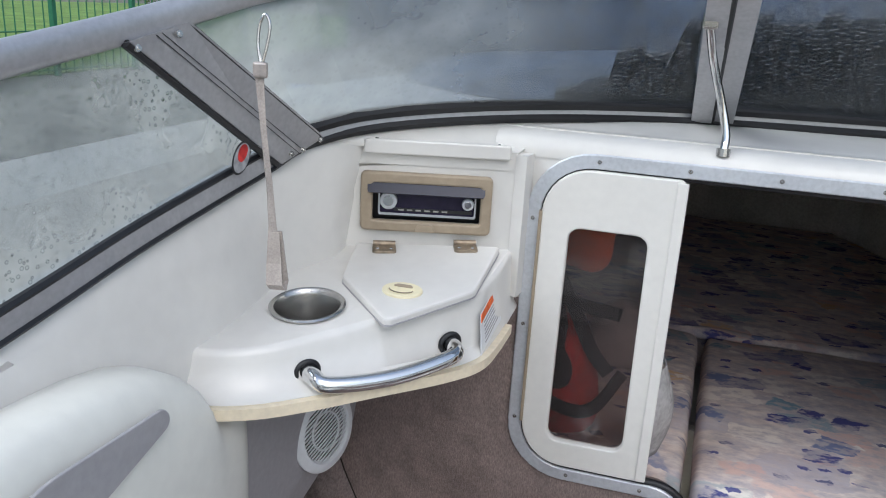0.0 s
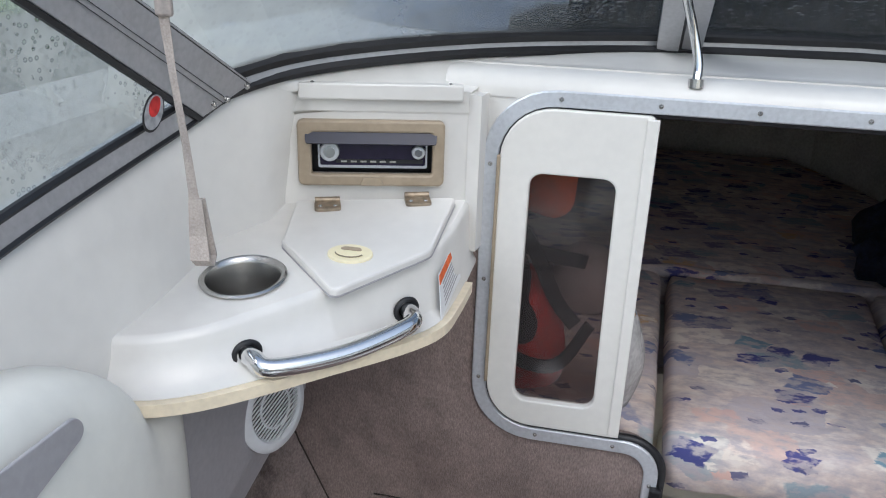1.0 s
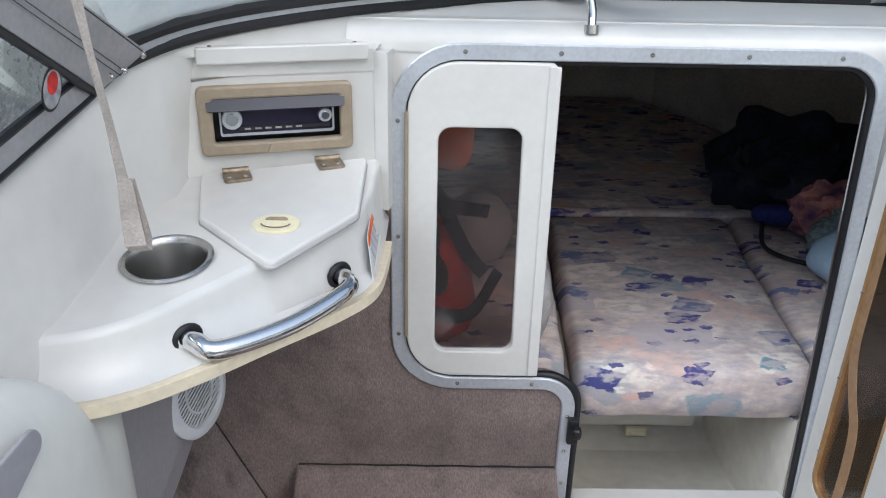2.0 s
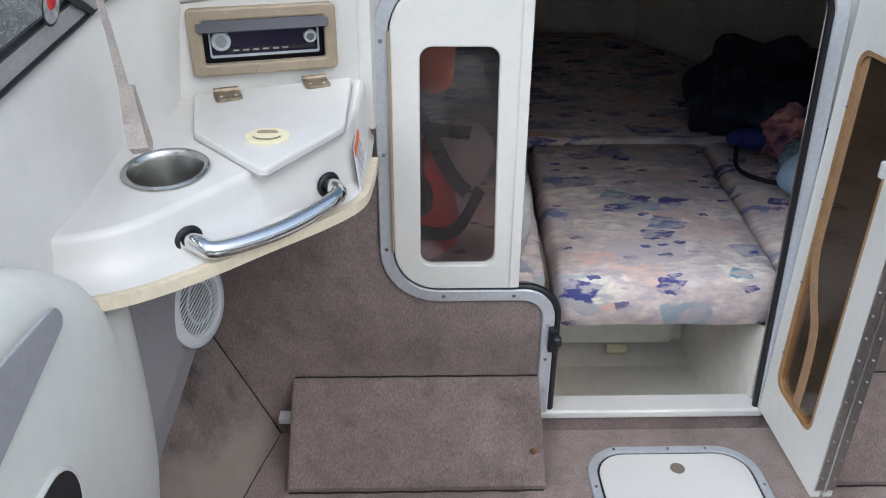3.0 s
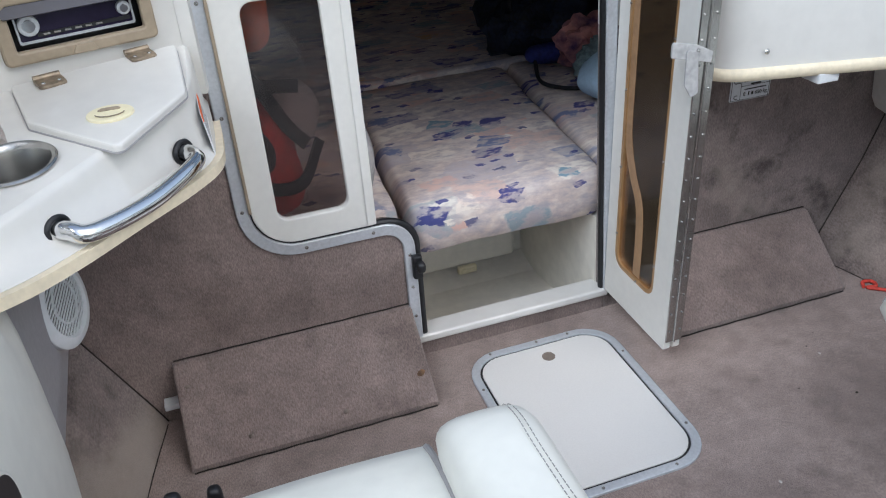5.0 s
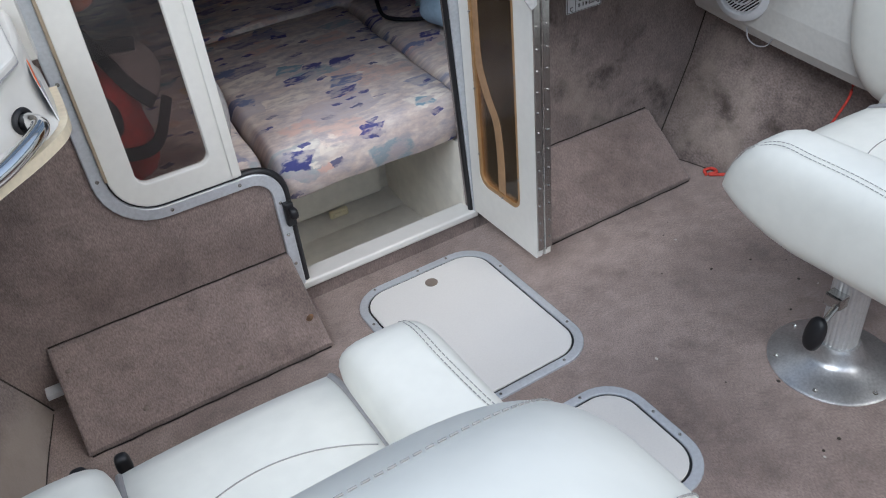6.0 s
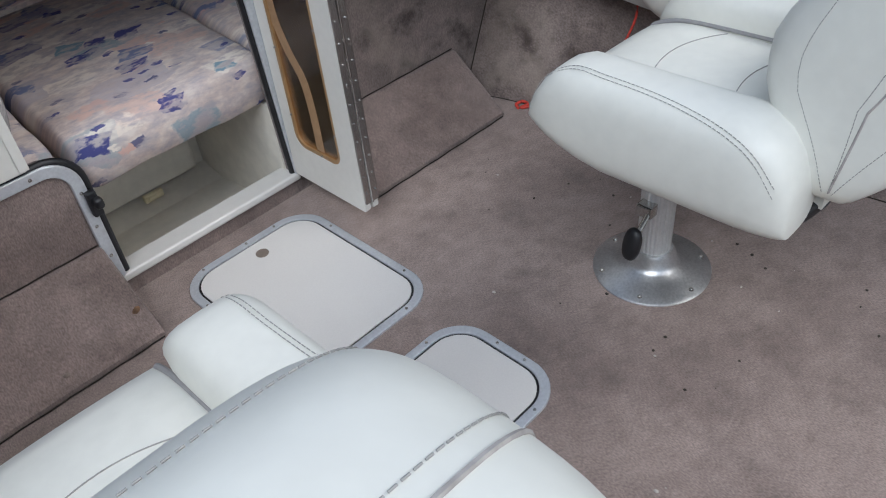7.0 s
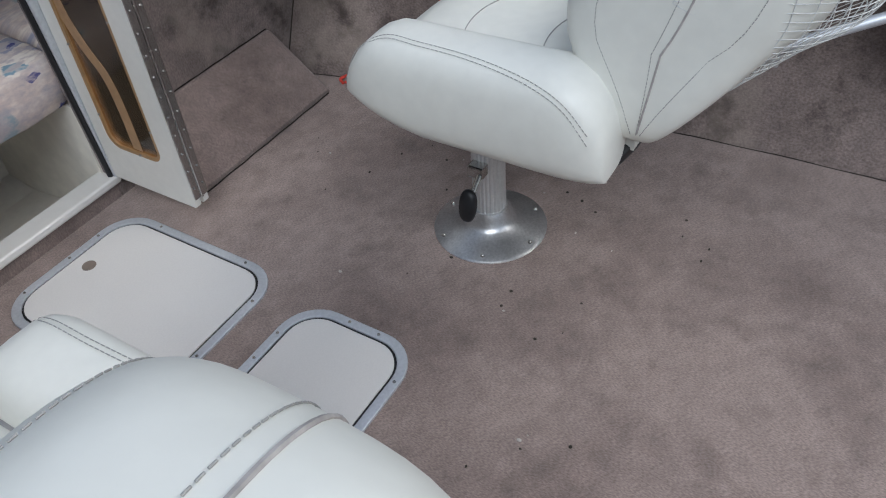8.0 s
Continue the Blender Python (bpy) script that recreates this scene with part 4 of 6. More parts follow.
def fold_leaf(x, y0, y1, name):
    """One leaf standing fore and aft at x; its plane is (y, z)."""
    out = rounded([(y0, 0.066), (y1, 0.066), (y1, 0.982), (y0, 0.982)], 0.006, 3)
    hole = rounded([(y0 + 0.062, 0.165), (y1 - 0.038, 0.165), (y1 - 0.038, 0.885), (y0 + 0.062, 0.885)], 0.034, 7)
    m = SIDE @ pose(0, 0, x)
    lf = part(name, local(slab(out, [hole], m, 0.016, 0.002), bifold), DOORWHITE, bifold)
    small = rounded([(y0 + 0.071, 0.174), (y1 - 0.047, 0.174), (y1 - 0.047, 0.876), (y0 + 0.071, 0.876)], 0.027, 7)
    wide = rounded([(y0 + 0.0615, 0.1645), (y1 - 0.0375, 0.1645), (y1 - 0.0375, 0.8855), (y0 + 0.0615, 0.8855)], 0.034, 7)
    part("window_bead", local(slab(wide, [small], m @ pose(0, 0, 0.001), 0.011), bifold), TANBEAD, lf, "brown window bead")
    pn = part("pane", local(slab(wide, [], m @ pose(0, 0, 0.006), 0.003), bifold), BROWNGLASS, lf, "brown acrylic pane")
    pn.visible_shadow = False
    for (sy, sz) in [(y0 + 0.066, 0.25), (y0 + 0.066, 0.5), (y0 + 0.066, 0.75), (y1 - 0.042, 0.25), (y1 - 0.042, 0.42), (y1 - 0.042, 0.6), (y1 - 0.042, 0.78), ((y0 + y1) / 2, 0.169)]:
        s = screw_head((x - 0.0002, sy, sz), (-1, 0, 0), lf, 0.003)
        s.matrix_basis = bifold.matrix_basis.inverted()
    return lf


TANSTRIP = material("tan_strip", (0.36, 0.22, 0.115), 0.5, var=0.1, scale=20)
TANBEAD = material("amber_bead", (0.34, 0.20, 0.085), 0.4, var=0.1, scale=20)
fold_leaf(0.484, 1.121, 1.389, "inner_leaf")
fold_leaf(0.5075, 1.121, 1.389, "outer_leaf")
# strip sits before the pane; its brown is darkened to imitate the tinted view
strip = smooth_path([(0.4892, 1.335, 0.875), (0.4892, 1.335, 0.62), (0.4892, 1.332, 0.50), (0.4892, 1.305, 0.42), (0.4892, 1.272, 0.36), (0.4892, 1.262, 0.28), (0.4892, 1.262, 0.178)], 6)
part("curved_trim", local(sweep(strip, [(-0.014, -0.0007), (0.014, -0.0007), (0.014, 0.0007), (-0.014, 0.0007)], (1, 0, 0)), bifold), TANSTRIP, bifold, "brown curved wooden trim strip, darkened as if behind the window")
hinge = part("piano_hinge", local(block(0.4845, 0.5035, 1.1165, 1.1205, 0.09, 0.90, 0.001), bifold), STEEL, bifold, "long steel piano hinge")
bm = block(0.504, 0.5235, 1.1165, 1.1205, 0.09, 0.90, 0.001)
part("hinge_plate", local(bm, bifold), STEEL, bifold)
part("hinge_pin", local(rod((0.5038, 1.1155, 0.09), (0.5038, 1.1155, 0.90), 0.0028, 8), bifold), STEEL, bifold, smooth=True)
for k in range(17):
    for x in (0.491, 0.5165):
        s = screw_head((x, 1.116, 0.12 + 0.046 * k), (0, -1, 0), hinge, 0.0028)
        s.matrix_basis = bifold.matrix_basis.inverted()
cat = part("flap_catch", local(slab(rounded([(0.426, 0.744), (0.509, 0.724), (0.511, 0.744), (0.474, 0.762), (0.426, 0.772)], 0.004, 3), [], upright(1.112), 0.004, 0.001), bifold), FILM, bifold, "white plastic catch")
part("catch_tongue", local(slab(rounded([(0.456, 0.690), (0.472, 0.665), (0.486, 0.672), (0.478, 0.750), (0.454, 0.755)], 0.005, 3), [], upright(1.1075), 0.003, 0.001), bifold), FILM, cat)
s = screw_head((0.477, 1.104, 0.752), (0, -1, 0), cat, 0.004)
s.matrix_basis = bifold.matrix_basis.inverted()

# ---------------------------------------------------------------- inside the cabin
well = part("footwell", loft([[Vector((x, 1.43, 0.045)), Vector((x, 1.50, -0.02)), Vector((x, 1.62, -0.10)), Vector((x, 1.80, -0.12)), Vector((x, 1.90, -0.10)), Vector((x, 1.90, -0.16)), Vector((x, 1.43, -0.16))]
                              for x in (0.0, 0.5)]), WELLCREAM)
tagged(well, "off-white gelcoat footwell inside the cabin entrance", "footwell", kind="structure")
for name, x0, x1 in (("berth_side_port", -0.02, 0.012), ("berth_side_starboard", 0.478, 0.51)):
    ob = part(name, block(x0, x1, 1.431, 1.95, -0.16, 0.245), WELLCREAM)
    tagged(ob, "off-white gelcoat berth side by the footwell", "berth side", kind="structure")
ob = part("berth_front", block(0.0, 0.49, 1.90, 1.93, -0.16, 0.245), WELLCREAM)
tagged(ob, "off-white gelcoat berth front behind the footwell", "berth front", kind="structure")
box = thing("storage_box", 0.25, 1.87, -0.08, "off-white moulded locker front with a catch under the berth", "locker")
part("body", local(block(0.055, 0.44, 1.855, 1.899, -0.085, 0.10, 0.012, 3), box), WELLCREAM, box)
cl = part("clasp", local(block(0.25, 0.31, 1.838, 1.8548, -0.105, -0.080, 0.005), box), IVORY, box, "small cream clasp")
part("clasp_pin", local(rod((0.262, 1.838, -0.092), (0.300, 1.838, -0.092), 0.007, 8), box), IVORY, cl)
base = part("berth_base", slab([(-0.75, 1.45), (-0.02, 1.45), (-0.02, 1.95), (0.51, 1.95), (0.51, 1.45), (1.28, 1.45), (1.10, 2.8), (0.62, 3.8), (-0.09, 3.8), (-0.57, 2.8)], [], pose(0, 0, 0.22), 0.024), GELCOAT)
tagged(base, "off-white berth base in the cabin", "berth", kind="structure")


def cushion(name, outline, z0, h, label, r=0.03, puff=0.012):
    """A foam cushion cut to a plan, with soft rounded edges and a slightly crowned top."""
    pts = rounded(outline, r, 6)
    cx = sum(p[0] for p in pts) / len(pts)
    cy = sum(p[1] for p in pts) / len(pts)
    dense = []
    for a, b in zip(pts, pts[1:] + pts[:1]):
        n = max(1, int((Vector(b) - Vector(a)).length / 0.04))
        dense += [Vector(a).lerp(Vector(b), k / n) for k in range(n)]

    def ring(d, z, amp):
        out = []
        for p in dense:
            v = Vector((p.x - cx, p.y - cy))
            q = v * (1 - d / max(v.length, 0.05))
            wob = noise.noise(Vector((p.x * 9, p.y * 9, z * 12)))
            out.append(Vector((cx + q.x * (1 + amp * wob), cy + q.y * (1 + amp * wob), z + 0.006 * wob)))
        return out
    rings = [ring(0.02, z0, 0), ring(0.004, z0 + 0.012, 0.008), ring(-0.004, z0 + h * 0.5, 0.012), ring(0.001, z0 + h - 0.022, 0.008), ring(0.008, z0 + h - 0.006, 0.006),
             ring(0.022, z0 + h, 0.004), ring(0.10, z0 + h + puff * 0.3, 0.004), ring(0.20, z0 + h + puff * 0.5, 0)]
    ob = part(name, loft(rings), PRINT, smooth=True)
    return tagged(ob, label, "cushion", "berth cushions")


cushion("berth_cushion", [(0.020, 1.440), (0.500, 1.440), (0.575, 2.27), (0.060, 2.27)], 0.246, 0.125, "peach and blue printed centre berth cushion", 0.03)
cushion("berth_cushion", [(-0.70, 1.47), (-0.002, 1.47), (0.042, 2.27), (-0.62, 2.27)], 0.246, 0.125, "peach and blue printed side berth cushion")
cushion("berth_cushion", [(0.522, 1.47), (1.22, 1.47), (1.15, 2.275), (0.594, 2.275)], 0.246, 0.125, "peach and blue printed side berth cushion")
fore = cushion("berth_cushion", [(-0.62, 2.29), (1.15, 2.29), (1.05, 2.80), (0.62, 3.72), (0.0, 3.72), (-0.52, 2.80)], 0.246, 0.128, "peach and blue printed forward berth cushion")
part("edge_roll", tube([Vector((-0.58 + 1.69 * k / 40, 2.284 + 0.003 * math.sin(k * 1.3), 0.362 + 0.002 * math.sin(k * 0.9))) for k in range(41)], 0.021, 10), PRINT, fore, "pale rolled front edge", smooth=True)

# cabin shell
for flip in (False, True):
    rows = []
    for x, y in ((-0.95, 1.431), (-0.90, 1.9), (-0.70, 2.8), (-0.20, 3.75), (0.265, 4.0)):
        rows.append([Vector((mirror(x) if flip else x, y, z)) for z in (0.0, 1.0)] + [Vector((mirror(x - 0.03) if flip else x - 0.03, y + 0.03, z)) for z in (1.0, 0.0)])
    ob = part("cabin_wall", loft(rows), CABINDARK)
    tagged(ob, "pale cream lined cabin side in shade", "wall", kind="structure")
cl = part("ceiling", slab([(-1.0, 1.431), (1.53, 1.431), (1.45, 1.95), (1.25, 2.85), (0.75, 3.8), (0.265, 4.05), (-0.22, 3.8), (-0.72, 2.85), (-0.92, 1.95)], [], pose(0, 0, 0.988), 0.03), CABINDARK)
tagged(cl, "pale cream lined cabin ceiling in shade", "ceiling", kind="structure")

# ---------------------------------------------------------------- sole: hatches, footrests


def hatch(x0, x1, y0, y1, label, hole_at):
    h = thing("floor_hatch", (x0 + x1) / 2, (y0 + y1) / 2, 0.0, label, "hatch", "floor hatches")
    out = rounded([(x0, y0), (x1, y0), (x1, y1), (x0, y1)], 0.085, 8)
    mid = rounded([(x0 + 0.020, y0 + 0.020), (x1 - 0.020, y0 + 0.020), (x1 - 0.020, y1 - 0.020), (x0 + 0.020, y1 - 0.020)], 0.067, 8)
    inn = rounded([(x0 + 0.025, y0 + 0.025), (x1 - 0.025, y0 + 0.025), (x1 - 0.025, y1 - 0.025), (x0 + 0.025, y1 - 0.025)], 0.062, 8)
    part("seat_gasket", local(slab(mid, [], pose(0, 0, 0.0004), 0.002), h), BLACK, h)
    fr = part("frame", local(slab(out, [mid], pose(0, 0, 0.0004), 0.006, 0.002), h), ALU, h, "aluminium hatch frame")
    part("panel", local(slab(inn, [], pose(0, 0, 0.0024), 0.0035, 0.001), h), HATCHWHITE, h, "off-white textured panel")
    if hole_at:
        ring = [(hole_at[0] + 0.0155 * math.cos(a), hole_at[1] + 0.0155 * math.sin(a)) for a in [2 * math.pi * k / 24 for k in range(24)]]
        part("finger_hole", local(slab(ring, [], pose(0, 0, 0.0062), 0.0012), h), TAUPE, h, "taupe finger pull")
    n = 0
    for (sx, sy) in [(x0 + 0.07, y1 - 0.010), (x1 - 0.10, y1 - 0.010), (x0 + 0.010, y1 - 0.12), (x1 - 0.010, y1 - 0.12), (x0 + 0.010, y0 + 0.14), (x1 - 0.010, y0 + 0.10), (x0 + 0.12, y0 + 0.010), (x1 - 0.09, y0 + 0.010), (x0 + 0.19, y1 - 0.010)]:
        s = screw_head((sx, sy, 0.0066), (0, 0, 1), fr, 0.0038)
        s.matrix_basis = h.matrix_basis.inverted()
    return h


HATCHWHITE = material("hatch_white", (0.70, 0.675, 0.64), 0.5, var=0.02, scale=4, fine=300, bump=0.25, bump_scale=900)
TAUPE = material("taupe_plug", (0.20, 0.16, 0.13), 0.6, var=0.1)
hatch(0.080, 0.452, 0.860, 1.338, "off-white floor hatch with aluminium frame in the carpet", (0.274, 1.268))
hatch(0.060, 0.420, 0.488, 0.778, "smaller off-white floor hatch with aluminium frame", None)


EDGESHADE = material("dark_shadow_line", (0.03, 0.024, 0.02), 0.95, var=0.2)


def footrest(x0, x1, name_label):
    f = thing("footrest", (x0 + x1) / 2, 1.3, 0.0, name_label, "footrest", "footrests")
    prof = [(1.401, 0.152), (1.395, 0.157), (1.385, 0.156), (1.222, 0.025), (1.214, 0.016), (1.216, 0.004), (1.226, 0.003), (1.388, 0.134), (1.401, 0.136)]
    rows = []
    for x, d in ((x0, 0.006), (x0 + 0.004, 0.0015), (x0 + 0.010, 0), (x1 - 0.010, 0), (x1 - 0.004, 0.0015), (x1, 0.006)):
        cy, cz2 = 1.308, 0.08
        rows.append([Vector((x, y if i in (0, 8) else y + (0.3 * d if z > cz2 else -0.3 * d) * 0, z - (d if i in (1, 2, 3, 4) else 0))) for i, (y, z) in enumerate(prof)])
    bd = part("board", local(loft(rows), f), CARPET, f)
    # thin dark tubes draw the shadow lines above and below the board
    for yy, zz in ((1.3985, 0.1575), (1.2135, 0.0035)):
        part("edge_shadow_line", local(tube([Vector((x0 + 0.004 + (x1 - x0 - 0.008) * k / 20, yy + 0.0012 * math.sin(k * 1.7), zz)) for k in range(21)], 0.0017, 6), f), EDGESHADE, bd)
    for x in (x0 + 0.06, x1 - 0.06):
        part("bracket", local(block(x - 0.012, x + 0.012, 1.385, 1.3985, 0.004, 0.130), f), PLASTICWHITE, f)
    return f


port_rest = footrest(-0.548, -0.016, "sloping carpeted footrest board against the bulkhead")
footrest(0.54, 1.076, "sloping carpeted footrest board below the helm")
st = part("bracket_stub", block(-0.585, -0.545, 1.370, 1.400, 0.052, 0.066, 0.002), PLASTICWHITE)
tagged(st, "white plastic bracket end beside the footrest", "bracket")

# ---------------------------------------------------------------- seats


def seat():
    """A swivelling bucket seat that faces +y, its column at the origin."""
    s = thing("helm_chair", 0, 0, 0, "white vinyl helm seat on an aluminium pedestal", "seat", "cockpit seats")
    prof = [(0.124, 0.0), (0.1245, 0.003), (0.120, 0.006), (0.085, 0.014), (0.060, 0.024), (0.050, 0.034), (0.046, 0.052), (0.041, 0.060), (0.040, 0.062)]
    part("base_plate", loft([[Vector((r * math.cos(a), COLY + r * math.sin(a), z)) for a in [2 * math.pi * k / 48 for k in range(48)]] for r, z in prof]), ALUSHINE, s, "brushed aluminium base", smooth=True)
    for k in range(6):
        a = math.radians(60 * k + 20)
        screw_head((0.108 * math.cos(a), COLY + 0.108 * math.sin(a), 0.0095), (0, 0, 1), s, 0.0055)
    n = 72
    part("column", loft([[Vector(((0.034 + (0.0015 if k % 3 else 0)) * math.cos(2 * math.pi * k / n), COLY + (0.034 + (0.0015 if k % 3 else 0)) * math.sin(2 * math.pi * k / n), z)) for k in range(n)] for z in (0.058, 0.375)]), ALUFLUTE, s, "fluted aluminium column")
    part("swivel_plate", block(-0.11, 0.11, COLY - 0.11, COLY + 0.11, 0.370, 0.387, 0.004), BLACK, s)
    cl = part("clamp", block(-0.058, -0.030, COLY - 0.018, COLY + 0.018, 0.170, 0.198, 0.004), STEEL, s, "steel clamp")
    part("clamp_bolt", rod((-0.050, COLY - 0.010, 0.184), (-0.100, COLY - 0.012, 0.150), 0.006, 10), STEEL, cl)
    part("clamp_knob", pillow(0.013, 0.019, 0.036, 2.4, 8, m=pose(-0.108, COLY - 0.012, 0.142, 0, 14)), BLACK, s, "black oval knob", smooth=True)
    part("seat_base", pillow(0.225, 0.215, 0.018, 5, 8, m=pose(0, -0.085, 0.398)), BLACK, s, smooth=True)
    panel = part("seat_panel", seat_panel(), VINYL, s, smooth=True)
    for q, amp in ((0.075, 0.05), (-0.075, 0.05)):
        pts = []
        for k in range(21):
            x = -0.128 + 0.256 * k / 20
            y = q - 0.02 + amp * (1 - (x / 0.14) ** 2) - 0.05
            pts.append(Vector((x, y, panel_z(x, y) + 0.0008)))
        part("seam", tube(pts, 0.0009, 6), THREAD, panel)
    for sx in (-1, 1):
        b = part("side_bolster", bolster(sx), VINYL, s, smooth=True)
        part("piping", tube(smooth_path([Vector((sx * 0.1365, y, z)) for y, z in ((0.178, 0.45), (0.165, 0.474), (0.09, 0.496), (-0.08, 0.502), (-0.26, 0.504))], 6), 0.0045, 8), PIPING, b)
        for off in (0.0, 0.010):
            path = smooth_path([bolster_point(sx, k - off * 50, y) for y, k in ((0.168, 1.0), (0.160, 3.2), (0.14, 4.4), (0.09, 5.0), (0.03, 5.0), (-0.05, 4.8), (-0.12, 4.2), (-0.18, 3.3), (-0.23, 2.2), (-0.27, 1.0))], 6)
            stitches(path, b, 0.008, 0.0055, 0.0007)
    bk = part("backrest", backrest(), VINYL, s, smooth=True)
    for f in (0.66, -0.06, -0.16, -0.62):
        path = back_seam(f)
        mid = Vector((0, back_y(BACKZ), BACKZ))
        if f == -0.16:
            # greyish tube puts the shade of the fold into colour
            part("fold_shade", tube([mid + (p - mid) * 1.001 for p in path], 0.0016, 6), FOLD, bk, smooth=True)
        else:
            stitches([mid + (p - mid) * 1.003 for p in path], bk, 0.0062, 0.0042, 0.0006)
    # net pocket on the back
    net = bmesh.new()
    for i in range(-14, 15):
        x = i * 0.012
        pts = [Vector((x, net_y(x, z), z)) for z in [0.50 + 0.25 * k / 16 for k in range(17)]]
        for a, b in zip(pts, pts[1:]):
            rod(a, b, 0.0007, 4, net)
    for j in range(21):
        z = 0.50 + 0.0125 * j
        pts = [Vector((x * 0.012, net_y(x * 0.012, z), z)) for x in range(-14, 15)]
        for a, b in zip(pts, pts[1:]):
            rod(a, b, 0.0007, 4, net)
    nt = part("net_pocket", net, NETCORD, s, "loose white net pocket")
    part("net_hem", tube(smooth_path([Vector((x * 0.022, net_y(x * 0.022, 0.755) - 0.004 * (x % 2), 0.755 + 0.01 * math.sin(x * 2.1))) for x in range(-6, 7)], 5), 0.010, 8), NETCORD, s, "gathered white pocket hem", smooth=True)
    return s


ALUSHINE = material("spun_aluminium", (0.64, 0.64, 0.64), 0.36, metal=0.85, var=0.10, scale=20, fine=200, bump=0.02)
ALUFLUTE = material("fluted_aluminium", (0.66, 0.66, 0.65), 0.4, metal=0.55, var=0.05, scale=20, fine=200, bump=0.02)
NETCORD = material("white_cord", (0.66, 0.66, 0.64), 0.8, var=0.08)
COLY = 0.043         # the column stands a little ahead of the cushion's middle
BACKZ = 0.690


def back_y(z):
    """Middle line of the backrest, which leans aft."""
    return -0.302 - 0.38 * max(0.0, z - 0.60)



def panel_z(x, y):
    f = 1 - max(0.0, (y - 0.06) / 0.115) ** 2 * 0.30 if y > 0.06 else 1.0
    return 0.408 + 0.086 * f + 0.006 * (1 - (x / 0.14) ** 2)


def seat_panel():
    rows = []
    for k in range(19):
        y = -0.30 + 0.475 * k / 18
        ring = []
        for i in range(13):
            x = -0.136 + 0.272 * i / 12
            ring.append(Vector((x, y, panel_z(x, y))))
        ring += [Vector((0.136, y, 0.402)), Vector((-0.136, y, 0.402))]
        rows.append(ring)
    rows.append([Vector((p.x, 0.186, min(p.z, 0.455))) for p in rows[-1]])
    rows.append([Vector((p.x, 0.186, min(p.z, 0.410))) for p in rows[-1]])
    return loft(rows)


def bolster_ring(sx, y):
    """Cross-section of a side bolster at y."""
    fr = max(0.0, (y - 0.075) / 0.100)
    shrink = math.sqrt(max(0.02, 1 - min(1.0, fr) ** 2.2)) if fr > 0 else 1.0
    if y < -0.19:
        shrink = math.sqrt(max(0.03, 1 - ((-0.19 - y) / 0.105) ** 2.4))
    top = 0.442 + (0.122 + 0.006 * min(1, max(0, -y / 0.3))) * shrink
    low = 0.394 + 0.05 * max(0.0, (y - 0.02) / 0.155) ** 1.5 + 0.01 * (1 - shrink)
    out = []
    w = 0.066 * (0.55 + 0.45 * shrink)
    cx = 0.137 + 0.065
    for k in range(24):
        a = 2 * math.pi * k / 24
        c, s2 = math.cos(a), math.sin(a)
        ex = math.copysign(abs(c) ** 0.62, c)
        ez = math.copysign(abs(s2) ** 0.62, s2)
        out.append(Vector((sx * (cx + w * ex - 0.006 * ez), y, (top + low) / 2 + (top - low) / 2 * ez)))
    return out


def bolster_point(sx, f, y):
    r = bolster_ring(sx, y)
    k = max(0.0, min(6.0, f))
    i = int(k)
    return r[i].lerp(r[i + 1], k - i) + Vector((sx * 0.001, 0, 0.001))


def bolster(sx):
    return loft([bolster_ring(sx, y) for y in (-0.293, -0.288, -0.275, -0.25, -0.22, -0.19, -0.12, -0.05, 0.02, 0.06, 0.10, 0.125, 0.145, 0.160, 0.168, 0.172)])


def back_section(z):
    """Half width and half depth of the backrest at height z."""
    t = min(1.0, max(0.0, (z - 0.44) / 0.49))
    w = 0.195 - 0.058 * t
    d = 0.030 + 0.130 * min(1.0, max(0.0, z - 0.44) / 0.19) - 0.055 * max(0.0, (t - 0.45) / 0.55)
    return w, d


def back_point(c):
    """From a point on the cube -1..1 to the backrest's skin."""
    p = 3.4 if c.z > -0.3 else 3.4 + 5.0 * min(1.0, (-0.3 - c.z) / 0.5)
    u = c / ((abs(c.x) ** p + abs(c.y) ** p + abs(c.z) ** p) ** (1 / p))
    z = BACKZ + 0.255 * u.z
    w, d = back_section(z)
    return Vector((u.x * w, back_y(z) + u.y * d * (1.0 if u.y > 0 else 1.25), z))


def backrest():
    bm = bmesh.new()
    made = bmesh.ops.create_cube(bm, size=2)["verts"]
    bmesh.ops.subdivide_edges(bm, edges=list({e for v in made for e in v.link_edges}), cuts=17, use_grid_fill=True)
    for v in bm.verts:
        v.co = back_point(v.co.copy())
    return bm


def back_seam(f):
    """A line over the backrest at the depth fraction f: up one side, across the top, down the other."""
    k = (1 - abs(f) ** 3.4) ** (1 / 3.4)
    arc = [(math.cos(math.pi * i / 40), math.sin(math.pi * i / 40)) for i in range(40, -1, -1)]
    over = [Vector((k * math.copysign(abs(c) ** 0.588, c), f, k * abs(n) ** 0.588)) for c, n in arc]
    cube = [Vector((-k, f, k * (-0.9 + 0.09 * i))) for i in range(10)] + over + [Vector((k, f, k * -0.09 * i)) for i in range(1, 11)]
    for c in cube:
        t = max(0.0, min(1.0, (0.35 - c.z) / 1.25))
        c.y = f + (-0.22 + 0.1 * f - f) * t * t
    return [back_point(c) * 1.0 for c in cube]


def net_y(x, z):
    w, d = back_section(z)
    t = (z - 0.50) / 0.25
    return back_y(z) - 1.25 * d * max(0.0, 1 - abs(x / w) ** 3) ** 0.4 - 0.008 - 0.06 * max(0.0, t) ** 0.7 * max(0, 1 - (x / 0.17) ** 2)


